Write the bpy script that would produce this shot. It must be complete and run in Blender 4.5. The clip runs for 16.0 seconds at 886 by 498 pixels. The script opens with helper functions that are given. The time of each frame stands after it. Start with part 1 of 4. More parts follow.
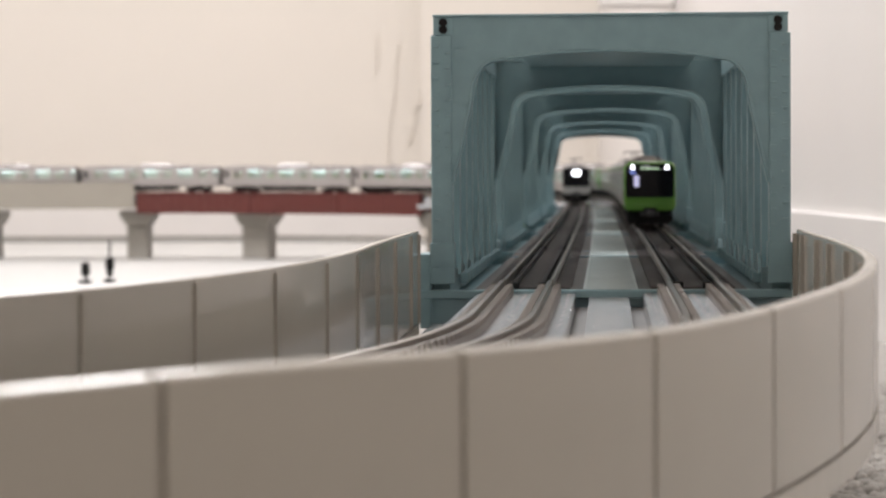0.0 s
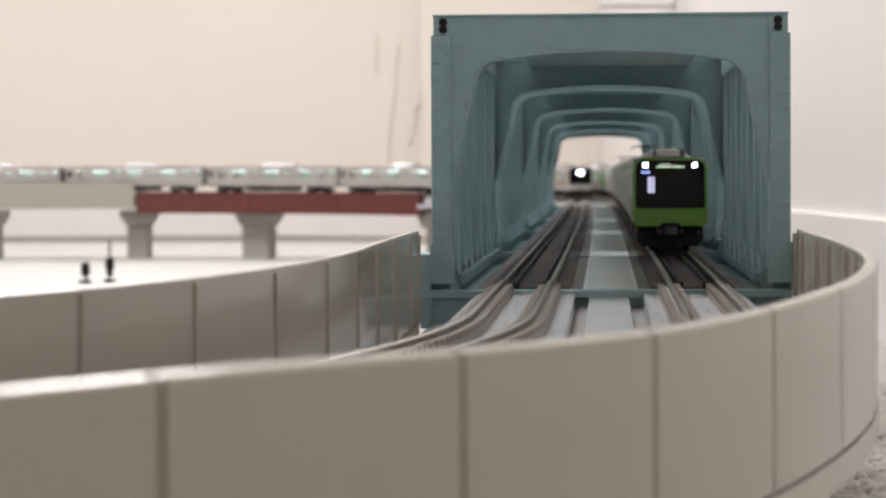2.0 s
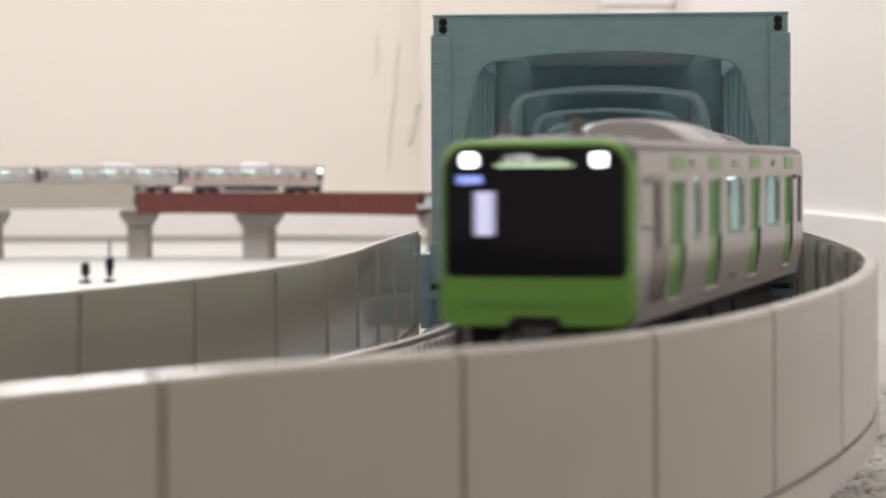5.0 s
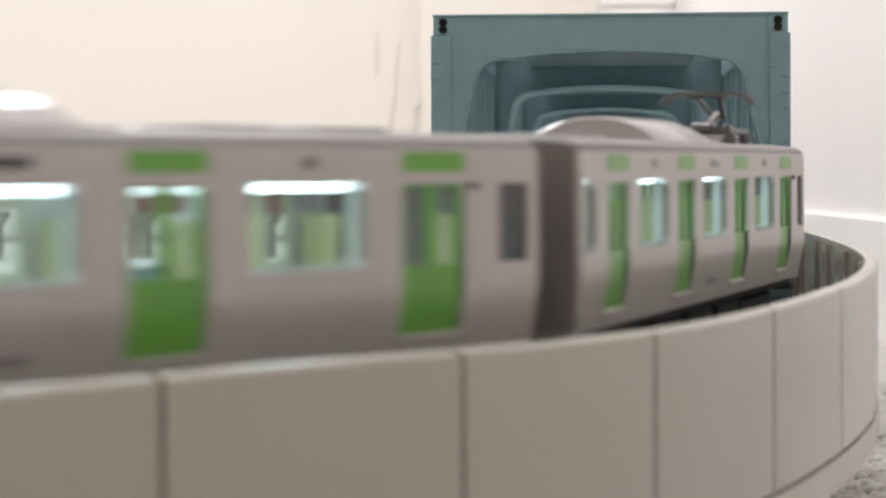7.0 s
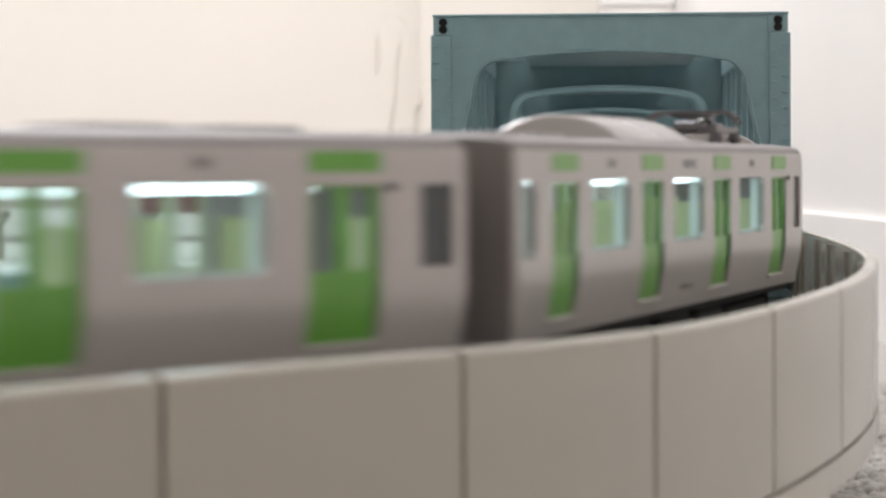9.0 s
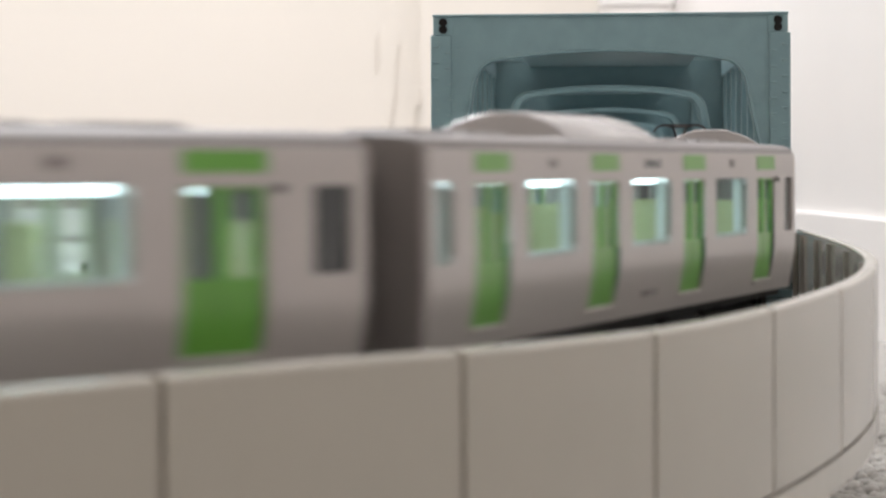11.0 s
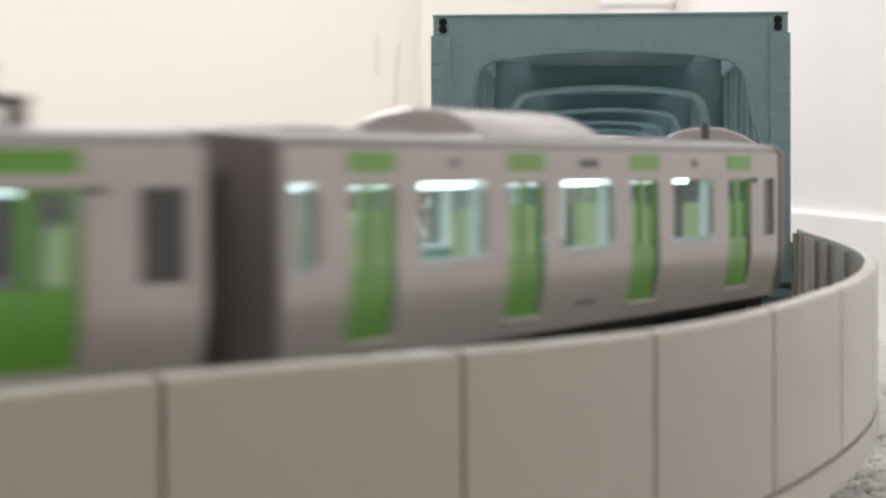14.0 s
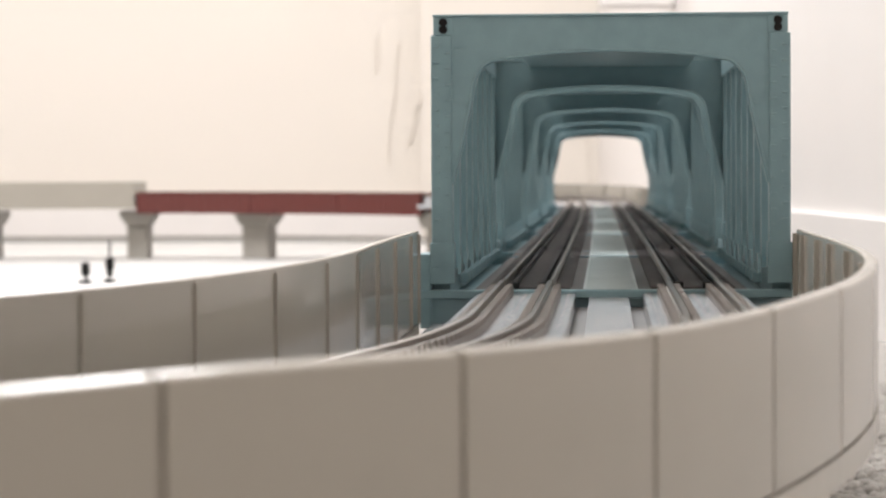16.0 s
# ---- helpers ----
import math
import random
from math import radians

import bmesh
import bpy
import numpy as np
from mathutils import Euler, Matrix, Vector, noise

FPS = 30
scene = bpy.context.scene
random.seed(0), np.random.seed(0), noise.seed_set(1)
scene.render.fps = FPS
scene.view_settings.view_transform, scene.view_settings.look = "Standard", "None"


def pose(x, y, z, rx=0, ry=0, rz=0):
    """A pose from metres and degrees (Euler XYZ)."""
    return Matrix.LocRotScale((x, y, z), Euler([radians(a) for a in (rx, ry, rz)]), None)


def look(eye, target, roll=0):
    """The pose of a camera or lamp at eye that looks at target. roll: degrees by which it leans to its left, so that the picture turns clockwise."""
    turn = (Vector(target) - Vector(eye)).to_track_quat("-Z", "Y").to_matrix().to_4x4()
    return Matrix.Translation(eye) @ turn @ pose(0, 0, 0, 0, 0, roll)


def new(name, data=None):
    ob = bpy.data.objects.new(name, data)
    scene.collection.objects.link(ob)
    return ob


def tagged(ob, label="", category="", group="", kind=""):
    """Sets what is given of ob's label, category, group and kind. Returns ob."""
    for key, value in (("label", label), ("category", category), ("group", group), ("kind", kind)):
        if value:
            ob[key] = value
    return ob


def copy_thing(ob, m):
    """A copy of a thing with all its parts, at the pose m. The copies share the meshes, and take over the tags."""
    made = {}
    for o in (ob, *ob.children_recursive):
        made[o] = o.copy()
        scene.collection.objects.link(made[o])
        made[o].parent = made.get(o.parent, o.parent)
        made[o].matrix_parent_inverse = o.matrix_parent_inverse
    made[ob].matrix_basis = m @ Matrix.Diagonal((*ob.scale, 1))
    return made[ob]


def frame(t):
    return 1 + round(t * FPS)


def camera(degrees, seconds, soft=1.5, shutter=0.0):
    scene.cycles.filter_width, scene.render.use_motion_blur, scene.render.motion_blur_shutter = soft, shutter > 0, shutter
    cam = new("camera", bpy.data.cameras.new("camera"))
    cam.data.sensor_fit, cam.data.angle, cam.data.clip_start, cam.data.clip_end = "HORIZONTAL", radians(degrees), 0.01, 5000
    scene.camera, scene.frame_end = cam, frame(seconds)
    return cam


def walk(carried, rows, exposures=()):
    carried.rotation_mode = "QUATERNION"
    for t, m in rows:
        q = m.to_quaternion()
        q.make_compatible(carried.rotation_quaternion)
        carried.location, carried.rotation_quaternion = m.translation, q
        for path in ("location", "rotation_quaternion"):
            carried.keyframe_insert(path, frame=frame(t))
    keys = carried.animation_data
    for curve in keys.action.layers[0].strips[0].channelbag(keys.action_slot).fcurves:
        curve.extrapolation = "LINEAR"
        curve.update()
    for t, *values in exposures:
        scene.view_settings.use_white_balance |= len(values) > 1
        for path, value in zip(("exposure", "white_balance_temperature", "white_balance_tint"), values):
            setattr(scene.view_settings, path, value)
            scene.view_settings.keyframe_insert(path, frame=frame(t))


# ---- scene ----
# ---- camera ----
# The layout is a 1:150 model railway; plan lengths are in millimetres, MM turns them into metres.
MM = 0.001
RAIL = 60.0          # rail level above the carpet
STRAIGHT = 113.0     # straight viaduct before the near curve
R0 = 396.0           # radius of the middle between the two tracks
FAR = 1480.0         # where the far curve begins
SPAN = 248.0         # one truss span

cam = camera(19.86, 16.0, 2.3, 0.5)
EYE = Vector((-0.3 * MM, -507 * MM, (RAIL + 22.6) * MM))


def aim(yaw, pitch, roll):
    a, b = radians(yaw), radians(pitch)
    way = Vector((-math.sin(a) * math.cos(b), math.cos(a) * math.cos(b), -math.sin(b)))
    return look(EYE, EYE + way, roll)


CAM_POSE = aim(3.72, 1.72, -0.3)
walk(cam, [(0.0, CAM_POSE), (16.0, CAM_POSE)],
     exposures=[(0.0, -0.08, 6500, 10), (4.0, -0.08, 6500, 9), (5.5, -0.03, 6400, 9), (6.5, 0.02, 6330, 9.3), (7.2, 0.13, 6260, 8.3), (15.2, 0.13, 6230, 7.6), (16.0, 0.21, 6450, 9)])
cam.data.dof.use_dof = True
cam.data.dof.focus_distance = 0.49
cam.data.dof.aperture_fstop = 68.0

# ---- world and light ----
world = bpy.data.worlds.new("room_air")
scene.world = world
world.use_nodes = True
world.node_tree.nodes["Background"].inputs[0].default_value = (1.0, 0.95, 0.9, 1)
world.node_tree.nodes["Background"].inputs[1].default_value = 0.3

LAMP_SPOT = (-0.7, 0.62)


def area(name, spot, target, size, power, colour):
    d = bpy.data.lights.new(name, "AREA")
    d.shape, d.size, d.size_y = "RECTANGLE", size[0], size[1]
    d.energy, d.color = power, colour
    ob = new(name, d)
    ob.matrix_world = look(spot, target)
    return ob


area("ceiling_light", (LAMP_SPOT[0], LAMP_SPOT[1], 2.30), (LAMP_SPOT[0], LAMP_SPOT[1] + 0.001, 0), (0.7, 0.7), 59, (0.965, 0.965, 1.0))
# daylight in the opening of the window in the far wall
area("window_light", (-0.62, 2.745, 1.10), (-0.55, 0.0, 0.9), (0.5, 0.42), 13, (1.0, 0.98, 0.98))


# ---- materials ----
def material(name, colour, rough=0.5, metal=0.0, vary=0.12, scale=300.0, bump=0.15, fine=2500.0, emit=None, power=0.0, spec=0.5, coat=0.0):
    m = bpy.data.materials.new(name)
    m.use_nodes = True
    n, l = m.node_tree.nodes, m.node_tree.links
    b = n["Principled BSDF"]
    b.inputs["Roughness"].default_value = rough
    b.inputs["Metallic"].default_value = metal
    b.inputs["Specular IOR Level"].default_value = spec
    b.inputs["Coat Weight"].default_value = coat
    tc = n.new("ShaderNodeTexCoord")
    big = n.new("ShaderNodeTexNoise")
    big.inputs["Scale"].default_value, big.inputs["Detail"].default_value = scale, 4
    l.new(tc.outputs["Object"], big.inputs["Vector"])
    small = n.new("ShaderNodeTexNoise")
    small.inputs["Scale"].default_value, small.inputs["Detail"].default_value = fine, 3
    l.new(tc.outputs["Object"], small.inputs["Vector"])
    ramp = n.new("ShaderNodeMapRange")
    ramp.inputs["To Min"].default_value, ramp.inputs["To Max"].default_value = 1 - vary, 1 + vary
    l.new(big.outputs["Fac"], ramp.inputs["Value"])
    mul = n.new("ShaderNodeMix")
    mul.data_type, mul.blend_type = "RGBA", "MULTIPLY"
    mul.inputs["Factor"].default_value = 1.0
    mul.inputs[6].default_value = (*colour, 1)
    l.new(ramp.outputs["Result"], mul.inputs[7])
    l.new(mul.outputs[2], b.inputs["Base Color"])
    if bump:
        bp = n.new("ShaderNodeBump")
        bp.inputs["Strength"].default_value, bp.inputs["Distance"].default_value = bump, 0.0002
        l.new(small.outputs["Fac"], bp.inputs["Height"])
        l.new(bp.outputs["Normal"], b.inputs["Normal"])
    if emit:
        b.inputs["Emission Color"].default_value = (*emit, 1)
        b.inputs["Emission Strength"].default_value = power
    return m


def glass_material(name, tint, gloss=0.06):
    m = bpy.data.materials.new(name)
    m.use_nodes = True
    n, l = m.node_tree.nodes, m.node_tree.links
    n.remove(n["Principled BSDF"])
    clear, shine, mix = n.new("ShaderNodeBsdfTransparent"), n.new("ShaderNodeBsdfGlossy"), n.new("ShaderNodeMixShader")
    clear.inputs["Color"].default_value = (*tint, 1)
    shine.inputs["Roughness"].default_value = gloss
    mix.inputs["Fac"].default_value = 0.07
    l.new(clear.outputs["BSDF"], mix.inputs[1])
    l.new(shine.outputs["BSDF"], mix.inputs[2])
    l.new(mix.outputs["Shader"], n["Material Output"].inputs["Surface"])
    return m


TEAL = material("teal_plastic", (0.20, 0.315, 0.345), 0.36, vary=0.16, scale=220, bump=0.2, fine=1800)
# walkway teal, its base colour raised towards the whitish reflection on it
TEAL_DECK = material("whitened_teal_deck", (0.52, 0.575, 0.57), 0.28, vary=0.2, scale=140, bump=0.2)
BEIGE = material("beige_grey_plastic", (0.362, 0.335, 0.288), 0.21, vary=0.05, scale=60, bump=0.02)
# parapet plastic for inner faces: glossier, and darkened for the dark surroundings it mirrors
BEIGE_GLOSS = material("darkened_glossy_beige_plastic", (0.335, 0.31, 0.268), 0.13, vary=0.05, scale=60, bump=0.03, spec=0.5)
# darker beige for the recessed wall lines, groove shade put into the colour
SEAM = material("shaded_groove_plastic", (0.23, 0.205, 0.18), 0.45, vary=0.08)
CONCRETE = material("grey_slab_plastic", (0.44, 0.445, 0.455), 0.14, vary=0.3, scale=200, bump=0.7, fine=900)
CHANNEL = material("dark_grey_channel", (0.20, 0.195, 0.19), 0.5, vary=0.15)
RAILBED = material("brown_rail_support", (0.215, 0.19, 0.17), 0.4, vary=0.2, scale=300)
STEEL = material("nickel_rail", (0.36, 0.335, 0.31), 0.28, 1.0, vary=0.1)
DECK = material("dark_brown_deck", (0.070, 0.060, 0.058), 0.5, vary=0.35, scale=200, spec=0.3)
BLACK = material("black_plastic", (0.012, 0.011, 0.011), 0.6, vary=0.2, spec=0.15)
RED = material("oxide_red_plastic", (0.125, 0.029, 0.024), 0.5, vary=0.15)
PIER = material("grey_pier_plastic", (0.33, 0.31, 0.275), 0.6, vary=0.15, scale=60)
BALLAST = material("grey_ballast", (0.30, 0.29, 0.27), 0.8, vary=0.3, scale=400, bump=0.5)
SILVER = material("silver_grey_paint", (0.45, 0.42, 0.405), 0.32, 0.35, vary=0.04, scale=80, bump=0.04)
ROOF = material("grey_roof_paint", (0.20, 0.182, 0.176), 0.55, vary=0.06, scale=120, bump=0.06)
VENT = material("pale_grey_roof_unit", (0.30, 0.278, 0.27), 0.22, vary=0.05, scale=120, bump=0.03, spec=0.6)
GREEN = material("leaf_green_paint", (0.125, 0.34, 0.045), 0.30, vary=0.05, bump=0.03)
GREEN_FACE = material("leaf_green_front", (0.11, 0.27, 0.033), 0.25, vary=0.04, bump=0.02)
ORANGE = material("orange_band_paint", (0.55, 0.14, 0.03), 0.35, vary=0.05)
SCREEN = material("black_windscreen", (0.004, 0.004, 0.006), 0.06, vary=0.1, bump=0.0, spec=0.14)
# car ends with their shade painted in; also on vents and cab door frames
ENDWALL = material("shaded_end_and_trim_grey", (0.19, 0.17, 0.163), 0.5, vary=0.1)
GANGWAY = material("dark_gangway", (0.06, 0.055, 0.052), 0.6, vary=0.15)
PANTO = material("grey_pantograph_metal", (0.12, 0.115, 0.12), 0.35, 0.5, vary=0.2)
SEATS = material("seat_green", (0.10, 0.20, 0.17), 0.7, vary=0.2)
CABIN = material("pale_cabin", (0.42, 0.53, 0.51), 0.6, vary=0.15, scale=200)
RIM = material("clear_insert_edge", (0.86, 0.87, 0.87), 0.25, vary=0.04, bump=0.0)
POLE = material("yellow_green_partition", (0.50, 0.50, 0.24), 0.5)
LINING = material("cream_cabin_lining", (0.50, 0.50, 0.36), 0.5, vary=0.1)
GLASS = glass_material("window_glass", (0.88, 0.94, 0.93))
CABPANE = material("pale_cab_glass", (0.42, 0.44, 0.36), 0.15, vary=0.25, scale=300, bump=0.0)
COUPLER = material("dark_grey_coupler", (0.05, 0.048, 0.047), 0.5, vary=0.2)
DARKGLASS = material("smoked_glass", (0.05, 0.055, 0.055), 0.12, vary=0.2, bump=0.0)
HEADLAMP = material("headlamp_lens", (1, 1, 1), 0.3, bump=0, emit=(0.90, 0.95, 1.0), power=7)
SIGN = material("led_sign", (0.5, 0.6, 0.4), 0.3, bump=0, emit=(0.62, 0.9, 0.55), power=1.0)
SIGNWHITE = material("led_sign_white", (0.9, 0.9, 0.9), 0.3, bump=0, emit=(0.95, 1, 0.95), power=1.1)
SIGNBLUE = material("led_sign_blue", (0.2, 0.25, 0.7), 0.3, bump=0, emit=(0.32, 0.40, 1.0), power=1.5)
CABGLOW = material("cab_light_glow", (0.5, 0.5, 0.6), 0.3, bump=0, emit=(0.62, 0.60, 0.9), power=0.85)
STRIP = material("cabin_light_strip", (1, 1, 1), 0.3, bump=0, emit=(0.84, 0.96, 1.0), power=6.5)
PLASTER = material("cream_wallpaper", (0.80, 0.745, 0.68), 0.85, vary=0.03, scale=3.0, bump=0.25, fine=500)
WHITEWALL = material("white_textured_wallpaper", (0.80, 0.76, 0.735), 0.8, vary=0.03, scale=6.0, bump=0.5, fine=350)
PAINTWHITE = material("white_baseboard", (0.84, 0.81, 0.79), 0.45, vary=0.03, scale=20)
CEIL = material("white_ceiling", (0.82, 0.8, 0.77), 0.9, vary=0.03, scale=5)
CARPET = material("speckled_beige_carpet", (0.36, 0.335, 0.305), 0.95, vary=0.6, scale=260, bump=1.0, fine=420)
SHEET = material("white_board", (0.48, 0.47, 0.455), 0.5, vary=0.03, scale=10)
SMUDGE = material("brown_wall_wear", (0.42, 0.34, 0.26), 0.9, vary=0.3)
STAIN = material("grey_wall_crack", (0.765, 0.71, 0.645), 0.9, vary=0.2)


# ---- plan of the line ----
def sag(y):
    """Sideways drift of the row of spans."""
    return -5.0 * (max(y, 0) / 1240) ** 2


def dip(s, off):
    """The near curve lies a little lower and leans outwards."""
    u = min(max((s - 72) / 171, 0), 1)
    u = u * u * (3 - 2 * u)
    if off > 35.5:
        v = min(max((s - 290) / 50, 0), 1)
        return -u * (1.48 + 0.0105 * off) - 0.6 * math.exp(-(((s - 265) / 32) ** 2)) + 0.5 * v * v * (3 - 2 * v)
    return -u * (0.5 if abs(off) < 35.5 else 1.48 + 0.0105 * off)


def P(s, off, h=0.0):
    """A point of the line in millimetres: s towards the near curve from the portal, off to the outside, h above rail level."""
    if s >= STRAIGHT:
        th, r = (s - STRAIGHT) / R0, R0 + off
        if th <= math.pi:
            x, y = -R0 + r * math.cos(th), -STRAIGHT - r * math.sin(th)
        else:
            x, y = -R0 - r, -STRAIGHT + (th - math.pi) * R0
    elif s > -FAR:
        x, y = off + sag(-s), -s
    else:
        th, r = (-s - FAR) / R0, R0 + off
        if th <= math.pi / 2:
            x, y = sag(FAR) - R0 + r * math.cos(th), FAR + r * math.sin(th)
        else:
            x, y = sag(FAR) - R0 - (th - math.pi / 2) * R0, FAR + r
    rise = min(max((-s - FAR) / 640, 0), 1) * 4.2
    return Vector((x, y, RAIL + h + dip(s, off) + rise))


def along(d, off):
    """Plan parameter for a true distance d along one track."""
    k = R0 / (R0 + off)
    if d >= STRAIGHT:
        return STRAIGHT + (d - STRAIGHT) * k
    quarter = (R0 + off) * math.pi / 2
    if d > -FAR:
        return d
    if d > -FAR - quarter:
        return -FAR + (d + FAR) * k
    return -FAR - R0 * math.pi / 2 + (d + FAR + quarter)


# ---- building helpers ----
def part(name, bm, mat, parent=None, label="", smooth=False):
    """Links a bmesh (in millimetres) as one mesh object under a thing or a part."""
    bmesh.ops.transform(bm, matrix=Matrix.Scale(MM, 4), verts=bm.verts)
    bmesh.ops.recalc_face_normals(bm, faces=bm.faces)
    me = bpy.data.meshes.new(name)
    bm.to_mesh(me)
    bm.free()
    for m in (mat if isinstance(mat, (list, tuple)) else [mat]):
        me.materials.append(m)
    if smooth:
        for f in me.polygons:
            f.use_smooth = True
        me.set_sharp_from_angle(angle=radians(35))
    ob = new(name, me)
    if parent:
        ob.parent = parent
    return tagged(ob, label) if label else ob


def share(name, src, parent, m):
    ob = new(name, src.data)
    ob.parent = parent
    ob.matrix_basis = m
    return ob


def box(bm, x0, x1, y0, y1, z0, z1, bevel=0.0, m=None):
    r = bmesh.ops.create_cube(bm, size=1)
    vs = r["verts"]
    for v in vs:
        v.co = Vector((x0 + (v.co.x + 0.5) * (x1 - x0), y0 + (v.co.y + 0.5) * (y1 - y0), z0 + (v.co.z + 0.5) * (z1 - z0)))
    if bevel:
        es = list({e for v in vs for e in v.link_edges})
        out = bmesh.ops.bevel(bm, geom=es, offset=bevel, segments=1, affect="EDGES")
        vs = list({v for f in out["faces"] for v in f.verts} | {v for v in vs if v.is_valid})
    if m:
        bmesh.ops.transform(bm, matrix=m, verts=vs)
    return vs


def bar(bm, a, b, w, d=None, up=(0, 0, 1)):
    """A square bar from a to b."""
    a, b = Vector(a), Vector(b)
    ax = (b - a).normalized()
    u = Vector(up)
    if abs(ax.dot(u)) > 0.98:
        u = Vector((0, 1, 0))
    sx = ax.cross(u).normalized()
    sz = sx.cross(ax).normalized()
    d = d or w
    vs = []
    for q in (a, b):
        for i, j in ((-1, -1), (1, -1), (1, 1), (-1, 1)):
            vs.append(bm.verts.new(q + sx * (i * w / 2) + sz * (j * d / 2)))
    for f in ((0, 1, 2, 3), (7, 6, 5, 4), (0, 4, 5, 1), (1, 5, 6, 2), (2, 6, 7, 3), (3, 7, 4, 0)):
        bm.faces.new([vs[i] for i in f])


def rod(bm, a, b, r, seg=10):
    a, b = Vector(a), Vector(b)
    m = Matrix.Translation((a + b) / 2) @ (b - a).to_track_quat("Z", "Y").to_matrix().to_4x4()
    bmesh.ops.create_cone(bm, cap_ends=True, segments=seg, radius1=r, radius2=r, depth=(b - a).length, matrix=m)


def prism(bm, outline, depth, m=None):
    """Extrudes an outline (x, z) from y = 0 to y = depth."""
    a = [bm.verts.new((x, 0, z)) for x, z in outline]
    b = [bm.verts.new((x, depth, z)) for x, z in outline]
    n = len(a)
    bm.faces.new(a)
    bm.faces.new(b[::-1])
    for i in range(n):
        bm.faces.new((a[i], b[i], b[(i + 1) % n], a[(i + 1) % n]))
    if m:
        bmesh.ops.transform(bm, matrix=m, verts=a + b)


def sweep(bm, stations, section):
    """Sweeps a closed section of (off, h) along the line."""
    rows = [[bm.verts.new(P(s, o, h)) for o, h in section] for s in stations]
    n = len(section)
    for a, b in zip(rows, rows[1:]):
        for i in range(n):
            bm.faces.new((a[i], a[(i + 1) % n], b[(i + 1) % n], b[i]))
    bm.faces.new(rows[0])
    bm.faces.new(rows[-1][::-1])


def rect(o0, o1, h0, h1):
    return [(o0, h0), (o1, h0), (o1, h1), (o0, h1)]


def steps(a, b, n):
    return [a + (b - a) * i / n for i in range(n + 1)]


def thing(name, label, category, group="", kind="", at=None):
    ob = new(name)
    ob.empty_display_size = 0.01
    if at:
        ob.matrix_world = at
    return tagged(ob, label, category, group, kind)


# ---- room ----
XW, YF = 420.0, 2750.0
EAST, LEAN = 190.0, 4.25
X0, Y0, TOP = -2600.0, -1600.0, 2400.0


def slab(name, x0, x1, y0, y1, z0, z1, mat, label, category):
    bm = bmesh.new()
    box(bm, x0, x1, y0, y1, z0, z1)
    return tagged(part(name, bm, mat), label, category, kind="structure")


def room():
    slab("floor", X0 - 100, XW + 100, Y0 - 100, YF + 100, -40, 0, CARPET, "beige speckled low pile carpet floor", "floor")
    turn = pose(EAST * MM, 0, 0, 0, 0, LEAN)
    bm = bmesh.new()
    box(bm, 0, 100, Y0 - 200, YF + 200, 0, TOP)
    tagged(part("wall_east", bm, WHITEWALL), "white textured wallpaper wall beside the bridge", "wall", kind="structure").matrix_world = turn
    bm = bmesh.new()
    prism(bm, [(-4, 0), (0, 0), (0, 59), (-3.4, 59), (-4, 58.4)], YF - Y0 + 20, Matrix.Translation((0, Y0, 0)))
    tagged(part("baseboard", bm, WHITEWALL), "white painted baseboard along the white wall", "baseboard", kind="structure").matrix_world = turn
    bm = bmesh.new()
    box(bm, -66, 0, 1745, 1775, 228, 330, 3)
    tagged(part("wall_box", bm, PAINTWHITE), "white plastic box fixed on the white wall", "wall box").matrix_world = turn
    # far wall with a window opening
    w = thing("wall_north", "cream wallpaper wall with faint cracks and a window", "wall", kind="structure")
    for x0, x1, z0, z1 in ((X0, -905, 0, TOP), (-335, XW, 0, TOP), (-905, -335, 0, 855), (-905, -335, 1345, TOP)):
        bm = bmesh.new()
        box(bm, x0, x1, YF, YF + 100, z0, z1)
        part("wall_piece", bm, PLASTER, w)
    win = thing("window_1", "white framed window above the far end of the layout", "window", kind="structure")
    bm = bmesh.new()
    for x0, x1, z0, z1 in ((-905, -870, 855, 1345), (-370, -335, 855, 1345), (-870, -370, 855, 890), (-870, -370, 1310, 1345)):
        box(bm, x0, x1, YF + 20, YF + 80, z0, z1, 2)
    part("window_frame", bm, PAINTWHITE, win)
    bm = bmesh.new()
    box(bm, -870, -370, YF + 48, YF + 52, 890, 1310)
    part("pane", bm, SHEET, win, "frosted white pane")
    slab("wall_west", X0 - 100, X0, Y0, YF, 0, TOP, PLASTER, "plain cream wallpaper wall", "wall")
    slab("wall_south", X0, XW, Y0 - 100, Y0, 0, TOP, PLASTER, "plain cream wallpaper wall behind the view", "wall")
    slab("ceiling", X0 - 100, XW + 100, Y0 - 100, YF + 100, TOP, TOP + 100, CEIL, "white plain ceiling", "ceiling")
    slab("wall_pilaster", -235, 60, YF - 45, YF - 2, 0, TOP, PLASTER, "shallow cream wall projection", "wall")
    bm = bmesh.new()
    box(bm, X0, -235, YF - 8, YF, 0, 50)
    tagged(part("baseboard", bm, PAINTWHITE), "white painted baseboard under the cream wall", "baseboard", kind="structure")


room()


